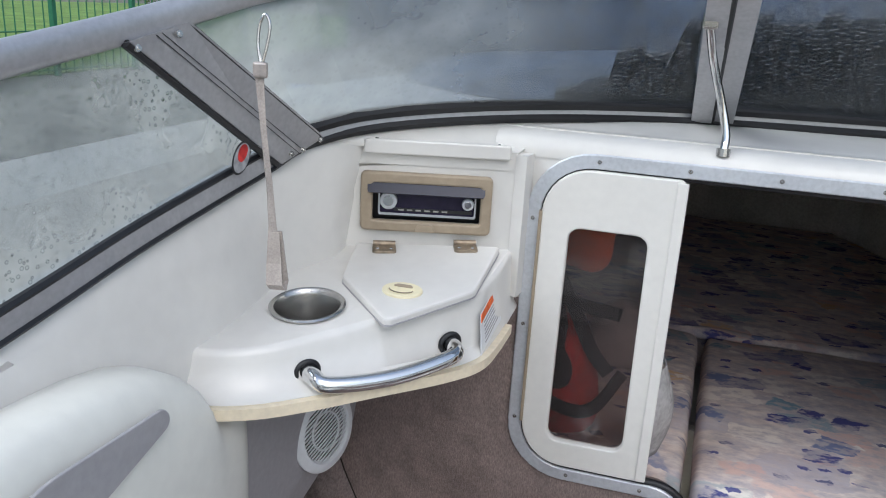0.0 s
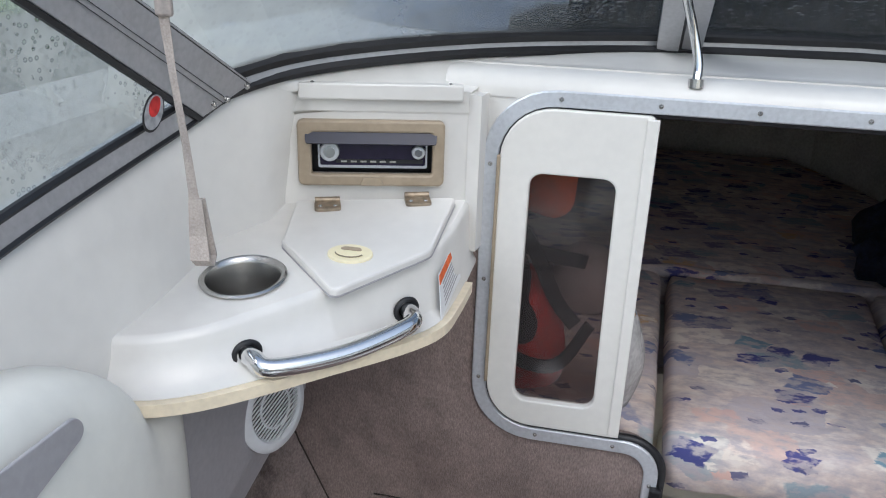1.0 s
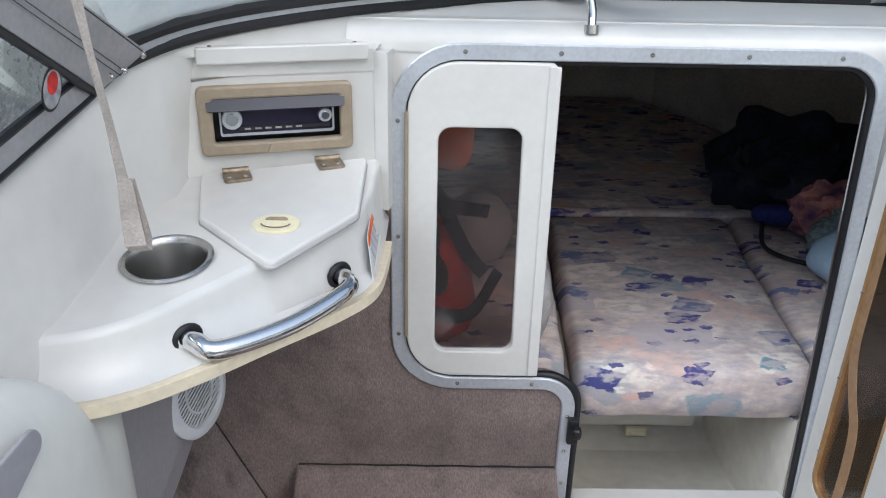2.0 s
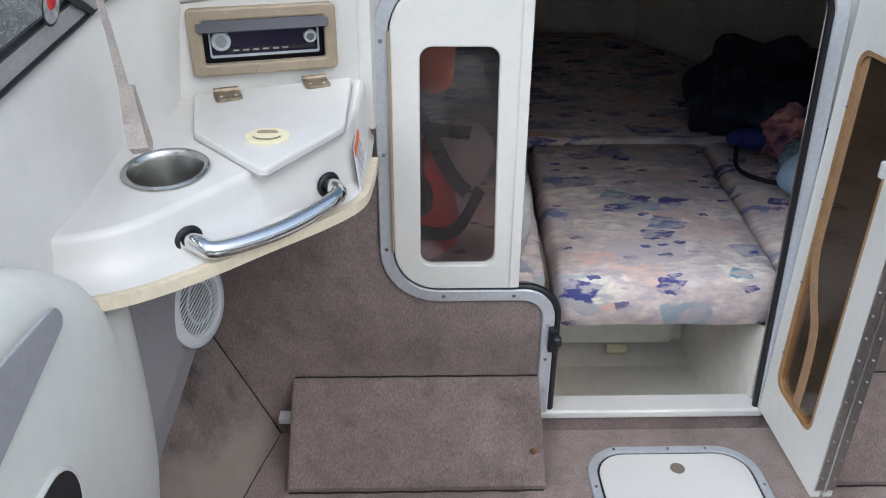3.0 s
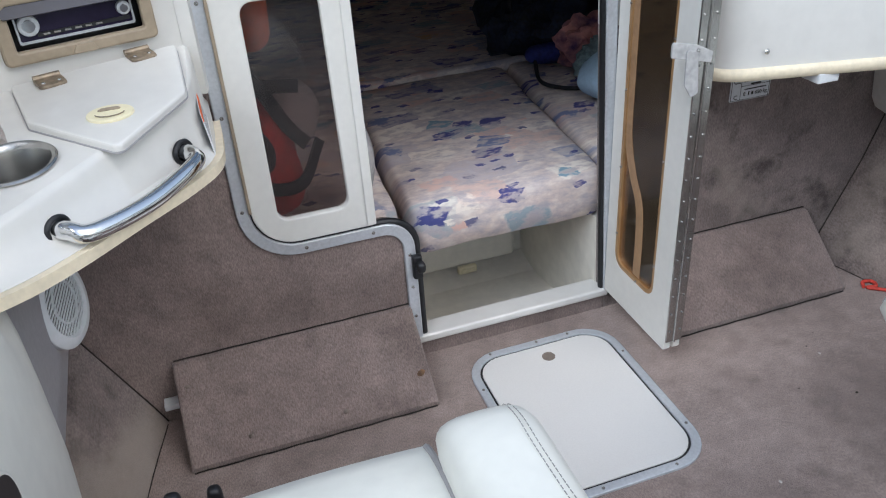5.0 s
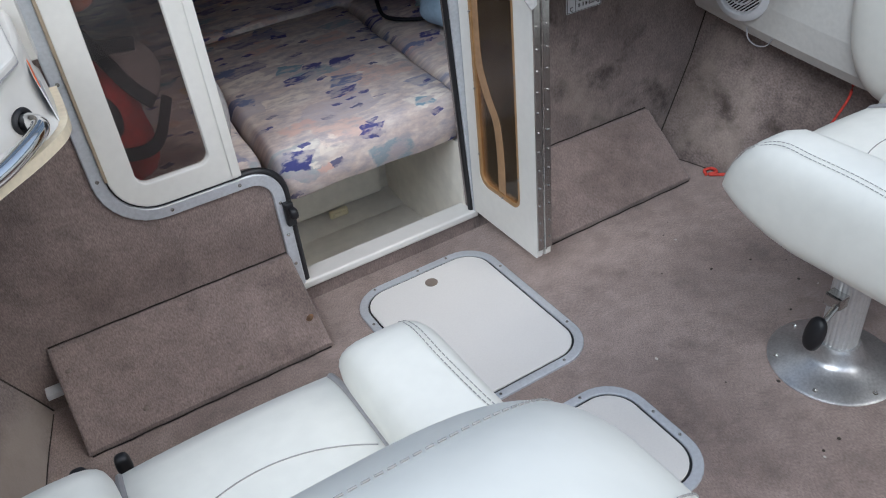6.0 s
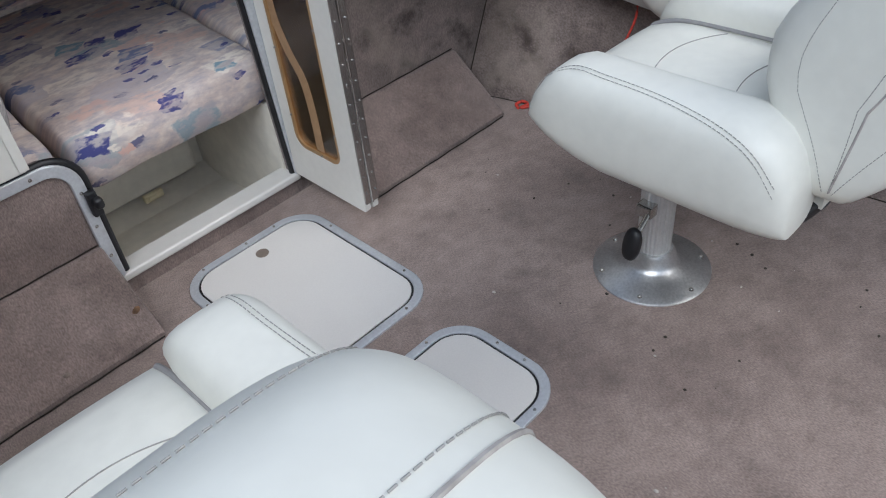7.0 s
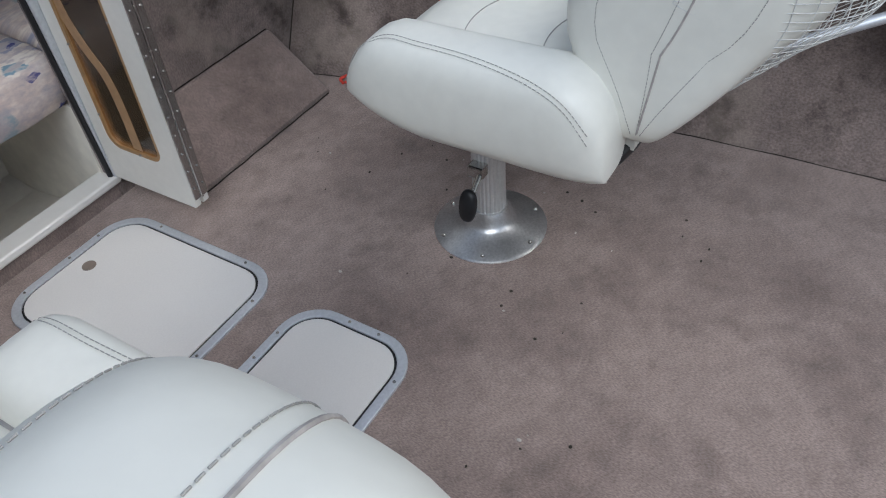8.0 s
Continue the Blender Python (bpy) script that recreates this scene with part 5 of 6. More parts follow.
helm = seat()
helm.matrix_basis = pose(0.794, 0.509, 0)
mate = copy_thing(helm, pose(-0.328, 0.486, 0))
for o in list(mate.children):
    if o.name.startswith("net"):
        bpy.data.objects.remove(o)
mate.name = "passenger_chair"
mate["label"] = "white vinyl passenger seat beside the console"

# ---------------------------------------------------------------- padded side panels, speakers, helm console


def side_x(flip, x):
    return mirror(x) if flip else x


def bottom_z(y, flip=False):
    if flip:
        return 0.318 + 0.092 * max(0.0, (y - 0.5) / 0.9) ** 1.8
    return 0.20 + 0.16 * max(0.0, (y - 0.2) / 1.2) ** 1.6


def grey_panel(flip):
    rows = []
    for k in range(30):
        y = 0.38 + 1.015 * k / 29
        zb = bottom_z(y, flip)
        xi = -0.678 + 0.015 * max(0, y - 1.0)
        pts = [(xi - 0.10, 0.705), (xi, 0.70), (xi + 0.002, 0.55), (xi - 0.002, zb + 0.10), (xi - 0.012, zb + 0.03), (xi - 0.03, zb), (xi - 0.20, zb + 0.03), (xi - 0.20, 0.69)]
        rows.append([Vector((side_x(flip, x), y, z)) for x, z in pts])
    return loft(rows)


def arm_pad(flip):
    rows = []
    ys = [0.375, 0.38, 0.39, 0.41, 0.44, 0.48, 0.54, 0.6, 0.66, 0.72, 0.76, 0.79, 0.815, 0.83, 0.838, 0.86, 0.885, 0.905, 0.92, 0.928]
    for y in ys:
        e = max(0.0, (y - 0.76) / 0.17)
        sh = math.sqrt(max(0.0, 1 - min(1, e) ** 2.5))
        if y < 0.48:
            sh = math.sqrt(max(0.0, 1 - ((0.48 - y) / 0.106) ** 2.2))
        nose = math.sqrt(max(0.0, 1 - min(1.0, max(0.0, (y - 0.60) / 0.24)) ** 2.2))
        top = 0.690 + (0.135 + 0.06 * min(1, max(0, 0.64 - y))) * (nose if y > 0.5 else sh)
        zb = bottom_z(y, flip) + (0.34 if not flip else 0.22) * (1 - sh) ** 1.2
        xi = -0.678 + 0.040 * sh ** 0.7
        ring = []
        for k in range(28):
            a = 2 * math.pi * k / 28
            c, s2 = math.cos(a), math.sin(a)
            ex = math.copysign(abs(c) ** 0.5, c)
            ez = math.copysign(abs(s2) ** 0.45, s2)
            x = -0.72 + (xi + 0.72) * ex if ex > 0 else -0.72 + 0.04 * ex
            ring.append(Vector((side_x(flip, x), y, (top + zb) / 2 + (top - zb) / 2 * ez)))
        rows.append(ring)
    return loft(rows)


def speaker(flip, cx, cy, cz3, tilt, turn):
    s = thing("loudspeaker", 0, 0, 0, "round white louvred loudspeaker on the side panel", "loudspeaker", "side loudspeakers")
    prof = [(0.070, -0.075), (0.077, -0.02), (0.079, 0.0), (0.080, 0.006), (0.074, 0.012), (0.062, 0.014), (0.058, 0.010), (0.056, 0.003)]
    part("rim", loft([[Vector((r * math.cos(a), r * math.sin(a), z)) for a in [2 * math.pi * k / 40 for k in range(40)]] for r, z in prof], True, False), PLASTICWHITE, s, smooth=True)
    part("cone", loft([[Vector((r * math.cos(a), r * math.sin(a), z)) for a in [2 * math.pi * k / 32 for k in range(32)]] for r, z in ((0.060, 0.003), (0.02, 0.001))]), BLACK, s)
    for k in range(-8, 9):
        x = k * 0.0068
        h = math.sqrt(max(1e-6, 0.058 ** 2 - x * x))
        part("louvre", block(x - 0.0015, x + 0.0015, -h, h, 0.0085, 0.0112, 0.0006, 1), PLASTICWHITE, s)
    for r in (0.036,):
        ring = [Vector((r * math.cos(a), r * math.sin(a), 0.010)) for a in [2 * math.pi * k / 32 for k in range(33)]]
        part("ring_bar", tube(ring, 0.0022, 6), PLASTICWHITE, s)
    s.matrix_basis = pose(cx, cy, cz3, 0, 0, turn) @ pose(0, 0, 0, 0, -90 if flip else 82, 0) @ pose(0, 0, 0, 0, 0, tilt)
    return s


for flip in (False, True):
    # starboard repeats the port panel in a lighter, warmer grey
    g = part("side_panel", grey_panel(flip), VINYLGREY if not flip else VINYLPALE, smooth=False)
    tagged(g, "grey padded side panel under the coaming" if not flip else "pale grey padded side panel under the coaming", "side panel")
    pad = thing("arm_pad", side_x(flip, -0.66), 0.3, 0.5, "white vinyl padded armrest panel on the cockpit side", "armrest", "side armrests")
    part("padding", local(arm_pad(flip), pad), VINYL, pad, smooth=True)
    for zc, y1, hh, nm in ((0.762, 0.712, 0.030, "arm_recess"), (0.585, 0.655, 0.05, "pocket_slot")):
        if nm == "arm_recess":
            out = rounded([(0.44, zc - 0.075), (0.50, zc - 0.058), (y1, zc - 0.004), (y1 - 0.01, zc + 0.022), (0.52, zc + 0.034), (0.44, zc + 0.02)], [0.02, 0.1, 0.014, 0.02, 0.1, 0.02], 8)
        else:
            out = rounded([(0.44, zc - hh), (y1, zc - hh), (y1, zc + hh), (0.44, zc + hh)], hh * 0.98, 8)
        m = SIDE @ pose(0, 0, side_x(flip, -0.6385) - (0.0 if not flip else 0.004))
        rec = part(nm, local(slab(out, [], m, 0.004, 0.0015), pad), VINYLGREY if nm == "arm_recess" else BLACK, pad, "grey vinyl inlay" if nm == "arm_recess" else "dark pocket opening")
        if nm == "pocket_slot":
            loop = [Vector((side_x(flip, -0.638), p[0], p[1])) for p in out]
            part("rim_roll", local(tube(loop + loop[:1], 0.004, 8, (1, 0, 0)), pad), VINYL, rec, smooth=True)
    top = [Vector((side_x(flip, -0.662), y, 0.828 - 0.01 * max(0, y - 0.4))) for y in (0.46, 0.50, 0.55, 0.60, 0.64)]
    stitches(top, pad, 0.009, 0.006, 0.0009)
speaker(False, -0.664, 1.195, 0.478, 20, -16)
speaker(True, side_x(True, -0.6735), 1.225, 0.500, 40, 8)

for flip in (False, True):
    aft = part("aft_cushion", pillow(0.06, 0.60, 0.20, 5, 12, m=pose(side_x(flip, -0.775), -0.69, 0.52)), VINYL, smooth=True)
    tagged(aft, "white vinyl padded aft side cushion", "cushion", "aft side cushions")

helmc = thing("helm_console", 0.95, 1.25, 0.65, "white moulded gelcoat helm console with cream edge", "console")
HLOW = [(0.590, 1.405), (0.590, 1.33), (0.594, 1.27), (0.605, 1.235), (0.635, 1.205), (0.70, 1.185), (0.80, 1.16), (0.95, 1.12), (1.10, 1.05), (1.22, 0.96), (1.40, 0.95)]
rings = []
for dx, z in ((0.0, 0.660), (0.0, 0.668), (0.004, 0.75), (0.012, 0.86), (0.022, 0.90), (0.045, 0.93)):
    r = [Vector((p.x + dx * 0.7, p.y + dx, z)) for p in smooth_path([Vector((x, y, 0)) for x, y in HLOW], 5)]
    r.append(Vector((1.40, 1.405, z)))
    rings.append(r)
part("body", local(loft(rings), helmc), GELCOAT, helmc, smooth=True)
edge = [Vector((p.x, p.y, 0.650)) for p in smooth_path([Vector((x, y, 0)) for x, y in HLOW], 5)]
part("edge_trim", local(sweep(edge, [(-0.012, -0.014), (0.004, -0.014), (0.009, -0.008), (0.010, 0.004), (0.004, 0.011), (-0.012, 0.011)]), helmc), CREAM, helmc, "cream rubber edge trim", smooth=True)
b = screw_head((0.692, 1.182, 0.694), (0.2, -1, 0), helmc, 0.006, "bolt")
b.matrix_basis = helmc.matrix_basis.inverted()
tab = part("trim_tab", block(0.800, 0.850, 1.150, 1.200, 0.618, 0.640, 0.003), PLASTICWHITE, None)
tagged(tab, "white plastic tab under the helm console", "tab")

# builder's plate
plate = thing("builders_plate", 0.845, 1.399, 0.497, "white engraved builder's plate on the carpeted bulkhead", "plate")
PLM = upright(1.3995)
part("sheet", local(slab(rounded([(0.790, 0.497), (0.899, 0.497), (0.899, 0.556), (0.790, 0.556)], 0.004, 3), [], PLM, 0.002), plate), PLASTICWHITE, plate)
INK = material("black_ink", (0.02, 0.02, 0.02), 0.6, var=0.1)


def bar(x0, x1, za, zb, parent):
    part("ink_bar", local(slab([(x0, za), (x1, za), (x1, zb), (x0, zb)], [], upright(1.3973), 0.0006), plate), INK, parent)


bar(0.818, 0.819, 0.500, 0.553, plate)
bar(0.8195, 0.896, 0.531, 0.532, plate)
bar(0.825, 0.890, 0.541, 0.549, plate)
bar(0.845, 0.872, 0.533, 0.5365, plate)
bar(0.828, 0.888, 0.522, 0.5245, plate)
for (x0, x1, za, zb) in [(0.793, 0.896, 0.4985, 0.4995), (0.793, 0.896, 0.5535, 0.5545), (0.7925, 0.7935, 0.4985, 0.5545), (0.8955, 0.8965, 0.4985, 0.5545)]:
    bar(x0, x1, za, zb, plate)


def writing(text, size, m, mat, parent, name="lettering"):
    cu = bpy.data.curves.new(name, 'FONT')
    cu.body, cu.size, cu.extrude = text, size, 0.0004
    tmp = bpy.data.objects.new(name, cu)
    me = bpy.data.meshes.new_from_object(tmp)
    bpy.data.objects.remove(tmp)
    me.materials.append(mat)
    ob = new(name, me)
    ob.parent = parent
    ob.matrix_basis = parent.matrix_basis.inverted() @ m
    return ob


writing("CE", 0.017, pose(0.796, 1.3965, 0.540, 90), INK, plate)
writing("C", 0.015, pose(0.800, 1.3965, 0.502, 90), INK, plate)
writing("650 kg", 0.0125, pose(0.858, 1.3965, 0.508, 90), INK, plate)
writing("8", 0.0125, pose(0.826, 1.3965, 0.508, 90), INK, plate)
bar(0.840, 0.843, 0.508, 0.517, plate)
bar(0.849, 0.854, 0.508, 0.516, plate)

# ---------------------------------------------------------------- windscreen
RAIL = [(-0.86, -0.9, 0.93), (-0.84, -0.3, 1.02), (-0.81, 0.25, 1.105), (-0.775, 0.66, 1.172), (-0.735, 0.86, 1.212), (-0.66, 1.02, 1.260), (-0.50, 1.16, 1.300), (-0.25, 1.25, 1.325), (0.0, 1.29, 1.332), (MID, 1.30, 1.334)]
rail_line = smooth_path(RAIL, 6)
full_rail = rail_line + [Vector((mirror(p.x), p.y, p.z)) for p in reversed(rail_line[:-1])]
full_base = base_line + [Vector((mirror(p.x), p.y, p.z)) for p in reversed(base_line[:-1])]
screen = thing("windscreen", MID, 1.2, 1.05, "grey anodised aluminium windscreen frame", "windscreen")
part("top_rail", local(sweep(full_rail, [(0.015 * math.copysign(abs(math.cos(a)) ** 0.7, math.cos(a)), 0.019 * math.copysign(abs(math.sin(a)) ** 0.7, math.sin(a))) for a in [2 * math.pi * k / 20 for k in range(20)]]), screen), ALUGREY, screen, smooth=True)
part("base_rail", local(sweep([p + Vector((0, 0, 0.016)) for p in full_base], [(-0.014, -0.016), (0.013, -0.016), (0.010, 0.014), (-0.012, 0.016)]), screen), ALUGREY, screen)
port_base = [p for p in base_line if p.y < 1.2]
front_base = [p for p in full_base if p.y > 1.19]
for line, dx, dy, r in ((port_base, 0.012, 0, 0.0045), ([Vector((mirror(p.x), p.y, p.z)) for p in port_base], -0.012, 0, 0.0045), (front_base, 0, -0.012, 0.009)):
    part("base_gasket", local(tube([p + Vector((dx, dy, 0)) for p in line], r, 6), screen), BLACK, screen, "black rubber gasket")
    part("glass_gasket", local(tube([p + Vector((dx * 0.6, dy * 1.1, 0.032 if dx else 0.026)) for p in line], r * 1.3, 6), screen), BLACK, screen, "black glazing gasket")
for flip in (False, True):
    quad = [(-0.742, 0.800, 1.185), (-0.722, 0.892, 1.208), (-0.688, 1.218, 1.020), (-0.722, 1.130, 0.985)]
    rows = []
    for off in (0.0, -0.014):
        rows.append([Vector((side_x(flip, x - off * 0.9), y, z - off * 0.2)) for x, y, z in quad])
    post = part("corner_post", local(loft(rows), screen), ALUGREY, screen)
    for dk, mat in ((0.42, BLACK), (0.52, BLACK)):
        a = Vector(quad[0]).lerp(Vector(quad[1]), dk)
        b2 = Vector(quad[3]).lerp(Vector(quad[2]), dk)
        ln = [Vector((side_x(flip, p.x + 0.0128), p.y, p.z)) for p in (a, a.lerp(b2, 0.5), b2)]
        part("groove", local(tube(ln, 0.0006, 5), screen), mat, post)
    for (q0, q1) in ((0, 3), (1, 2)):
        ln = [Vector((side_x(flip, p.x + 0.006), p.y, p.z)) for p in (Vector(quad[q0]), Vector(quad[q1]))]
        part("glazing_strip", local(tube(ln, 0.006, 6), screen), BLACK, post)
    for p in ((-0.728, 0.812, 1.180), (-0.712, 0.872, 1.196), (-0.694, 1.135, 1.005), (-0.686, 1.160, 1.008), (-0.672, 1.196, 1.022)):
        s = screw_head((side_x(flip, p[0]), p[1], p[2]), (1 if not flip else -1, -0.3, 0.2), post, 0.0055)
        s.matrix_basis = screen.matrix_basis.inverted()
for x, w in ((-0.063, 0.038), (-0.022, 0.038), (0.555, 0.040)):
    xt = x - 0.010 if x < MID else x + 0.055
    k = min(full_base, key=lambda p: abs(p.x - x))
    r2 = min(full_rail, key=lambda p: abs(p.x - x))
    rows = [[Vector((x - w / 2, k.y - 0.016, k.z)), Vector((x + w / 2, k.y - 0.016, k.z)), Vector((x + w / 2, k.y + 0.008, k.z)), Vector((x - w / 2, k.y + 0.008, k.z))],
            [Vector((xt - w / 2, r2.y - 0.012, r2.z)), Vector((xt + w / 2, r2.y - 0.012, r2.z)), Vector((xt + w / 2, r2.y + 0.012, r2.z)), Vector((xt - w / 2, r2.y + 0.012, r2.z))]]
    part("mullion", local(loft(rows), screen), ALUGREY, screen)
k = min(full_base, key=lambda p: abs(p.x + 0.04))
r2 = min(full_rail, key=lambda p: abs(p.x + 0.04))
part("hinge_gasket", local(tube([Vector((-0.0425, k.y - 0.014, k.z)), Vector((-0.0475, (k.y + r2.y) / 2 - 0.013, (k.z + r2.z) / 2)), Vector((-0.0525, r2.y - 0.012, r2.z))], 0.005, 6), screen), BLACK, screen, "black rubber hinge seal")


def resample(line, n):
    total = [0.0]
    for a, b in zip(line, line[1:]):
        total.append(total[-1] + (b - a).length)
    out, j = [], 0
    for i in range(n):
        d = total[-1] * i / (n - 1)
        while j < len(line) - 2 and total[j + 1] < d:
            j += 1
        out.append(line[j].lerp(line[j + 1], (d - total[j]) / max(1e-6, total[j + 1] - total[j])))
    return out


def pane(low, high, name, label):
    low, high = resample(low, 24), resample(high, 24)
    bm = bmesh.new()
    a = [bm.verts.new(p) for p in low]
    b = [bm.verts.new(p) for p in high]
    for i in range(23):
        bm.faces.new((a[i], a[i + 1], b[i + 1], b[i]))
    ob = part(name, bm, FRONTGLASS if name == "window_front" else WETGLASS)
    so = ob.modifiers.new("thickness", 'SOLIDIFY')
    so.thickness = 0.004
    ob.visible_shadow = False
    return tagged(ob, label, "window", "windscreen panes", "structure")


side_low = [p for p in base_line if p.y < 1.14 and p.y > -0.9]
side_high = [p for p in rail_line if p.y < 0.81]
front_low = [p for p in base_line if p.y > 1.20]
front_high = [p for p in rail_line if p.y > 0.885]
up = Vector((0, 0, 0.02))
pane([p + up for p in side_low], side_high, "window_port", "rain-beaded clear side window, misted")
pane([p + up for p in front_low] + [Vector((mirror(p.x), p.y, p.z)) + up for p in reversed(front_low[:-1])], front_high + [Vector((mirror(p.x), p.y, p.z)) for p in reversed(front_high[:-1])], "window_front", "rain-streaked clear curved windscreen")
pane([Vector((mirror(p.x), p.y, p.z)) + up for p in side_low], [Vector((mirror(p.x), p.y, p.z)) for p in side_high], "window_starboard", "rain-beaded clear side window, misted")

st = thing("sticker", -0.728, 1.047, 1.014, "round red and silver sticker on the side window", "sticker")
for r, mat, dz, nm in ((0.0225, BLACK, 0.0, "dark_ring"), (0.0195, STICKERSILVER, 0.0008, "disc"), (0.0115, RED, 0.0016, "red_patch")):
    ring = [(r * 0.95 * math.cos(a) + 0.35 * r * math.sin(a) + (0.002 if nm == "red_patch" else 0), r * 1.1 * math.sin(a) + (0.007 if nm == "red_patch" else 0)) for a in [2 * math.pi * k / 28 for k in range(28)]]
    part(nm, slab(ring, [], SIDE @ pose(0, 0, dz), 0.0007), mat, st)
st.matrix_basis = pose(-0.722, 1.027, 1.014, 0, 0, -6)

stay = thing("windscreen_stay", -0.03, 1.42, 1.03, "polished steel stay rod bracing the windscreen", "stay rod")
pth = smooth_path([(-0.027, 1.413, 1.026), (-0.026, 1.428, 1.060), (-0.040, 1.435, 1.11), (-0.064, 1.425, 1.18), (-0.078, 1.40, 1.235)], 6)
part("rod", local(tube(pth, 0.0075, 10, (1, 0, 0)), stay), CHROME, stay, smooth=True)
part("foot", local(rod((-0.027, 1.412, 1.026), (-0.027, 1.414, 1.040), 0.012, 14), stay), STEEL, stay)
part("clamp", local(block(-0.092, -0.066, 1.385, 1.412, 1.232, 1.26, 0.004), stay), STEEL, stay)

BUCKLE = material("worn_buckle_steel", (0.50, 0.44, 0.40), 0.4, metal=0.4, var=0.2, scale=60)
strap = thing("hanging_strap", -0.6, 0.9, 0.87, "beige webbing strap with steel buckle hanging from the rail", "strap")


def ribbon(pts, widths, t=0.0016, turn=None):
    rows = []
    for i, p in enumerate(pts):
        a = turn[i] if turn else 0.6
        s = Vector((math.cos(a), math.sin(a), 0)) * widths[i] / 2
        n = Vector((-math.sin(a), math.cos(a), 0)) * t
        p = Vector(p)
        rows.append([p - s - n, p + s - n, p + s + n, p - s + n])
    return loft(rows)


top_at = Vector((-0.628, 0.925, 1.225))
part("webbing", local(ribbon([(-0.630, 0.92, 1.155), (-0.622, 0.915, 1.08), (-0.611, 0.909, 1.01), (-0.605, 0.905, 0.955), (-0.602, 0.904, 0.925)], [0.012, 0.0075, 0.0085, 0.0105, 0.016], 0.0014, [0.2, 0.7, 1.1, 0.7, 0.3]), strap), WEBBING, strap)
part("loop", local(ribbon([(-0.602, 0.903, 0.948), (-0.600, 0.899, 0.905), (-0.596, 0.892, 0.878), (-0.593, 0.897, 0.870), (-0.594, 0.906, 0.880), (-0.601, 0.908, 0.948)], [0.015, 0.020, 0.022, 0.022, 0.021, 0.015], 0.0016, [0.3, 0.25, 0.2, 0.2, 0.2, 0.3]), strap), WEBBING, strap, "sewn webbing loop")
part("buckle", local(block(-0.637, -0.617, 0.914, 0.922, 1.146, 1.166, 0.003), strap), BUCKLE, strap, "steel buckle")
part("hook", local(tube(smooth_path([(-0.627, 0.919, 1.163), (-0.633, 0.924, 1.188), (-0.632, 0.928, 1.213), (-0.625, 0.930, 1.224), (-0.618, 0.928, 1.211), (-0.620, 0.924, 1.188), (-0.625, 0.919, 1.163)], 5), 0.0021, 8, (0, 1, 0)), strap), STEEL, strap, "steel snap hook")

# ---------------------------------------------------------------- things in the cabin


def lumpy(c, size, mat, name, label, cat, amp=0.25, freq=4.0, seed=0, sub=4, rot=0.0):
    bm = bmesh.new()
    bmesh.ops.create_icosphere(bm, subdivisions=sub, radius=1)
    for v in bm.verts:
        n = noise.fractal(v.co * freq * 0.5 + Vector((seed, seed * 2, 0)), 0.7, 2.0, 4)
        v.co = v.co * (1 + amp * n)
        v.co.z = max(v.co.z, -0.75)
    bmesh.ops.transform(bm, matrix=Matrix.Translation(c) @ pose(0, 0, 0, 0, 0, rot) @ Matrix.Diagonal((*size, 1)), verts=bm.verts)
    ob = part(name, bm, mat, smooth=True)
    return tagged(ob, label, cat)


bag = lumpy((0.80, 2.37, 0.490), (0.235, 0.22, 0.155), NAVYCLOTH, "holdall_bag", "navy blue soft holdall bag lying on the berth", "bag", 0.30, 4.0, 2)
lumpy_patch = pillow(0.085, 0.030, 0.030, 2.6, 8, m=pose(0.70, 2.155, 0.420, 10, 0, -8))
part("side_pocket", lumpy_patch, BLUECLOTH, bag, "bright blue side pocket", smooth=True)
for dx in (0.0, 0.07):
    part("carry_loop", sweep(smooth_path([(0.60 + dx, 2.24, 0.55), (0.585 + dx, 2.20, 0.605), (0.63 + dx, 2.19, 0.635), (0.675 + dx, 2.21, 0.60), (0.68 + dx, 2.25, 0.55)], 6), [(-0.002, -0.011), (0.002, -0.011), (0.002, 0.011), (-0.002, 0.011)], (0, 1, 0)), BLACKCLOTH, bag)
tail = part("bag_strap", tube(smooth_path([(0.62, 2.10, 0.42), (0.60, 2.02, 0.388), (0.63, 1.95, 0.385), (0.70, 1.90, 0.385)], 6), 0.006, 6), BLACKCLOTH)
tagged(tail, "black cord trailing from the bag on the cushion", "cord")
lumpy((0.80, 2.07, 0.455), (0.11, 0.085, 0.085), TOWELPINK, "beach_towel", "pink and violet patterned towel, crumpled", "towel", 0.35, 5.0, 5)
lumpy((0.79, 1.985, 0.435), (0.085, 0.075, 0.075), TOWELTEAL, "pouch", "grey-teal drawstring pouch, crumpled", "pouch", 0.3, 4.0, 9)
lumpy((0.77, 1.80, 0.45), (0.15, 0.12, 0.075), PALEBLUE, "small_pillow", "pale blue small pillow on the berth", "pillow", 0.06, 2.0, 3)
lumpy((-0.165, 1.93, 0.462), (0.085, 0.07, 0.095), PALECUSHION, "bolster_pillow", "pale mauve small bolster pillow on the side berth", "pillow", 0.08, 2.0, 6)
vest = thing("life_vest", -0.19, 1.62, 0.38, "red and orange life vest with black straps on the berth", "life vest")
VM = Matrix.Translation((-0.19, 1.62, 0.38)).inverted()


def vest_piece(name, c, size, mat, rot, seed, label=""):
    bm = pillow(size[0], size[1], size[2], 3.0, 10)
    for v in bm.verts:
        n = noise.noise(v.co * 14 + Vector((seed, 0, 0)))
        v.co += v.co.normalized() * 0.014 * n
    bmesh.ops.transform(bm, matrix=VM @ Matrix.Translation(c) @ pose(0, 0, 0, *rot), verts=bm.verts)
    return part(name, bm, mat, vest, label, smooth=True)


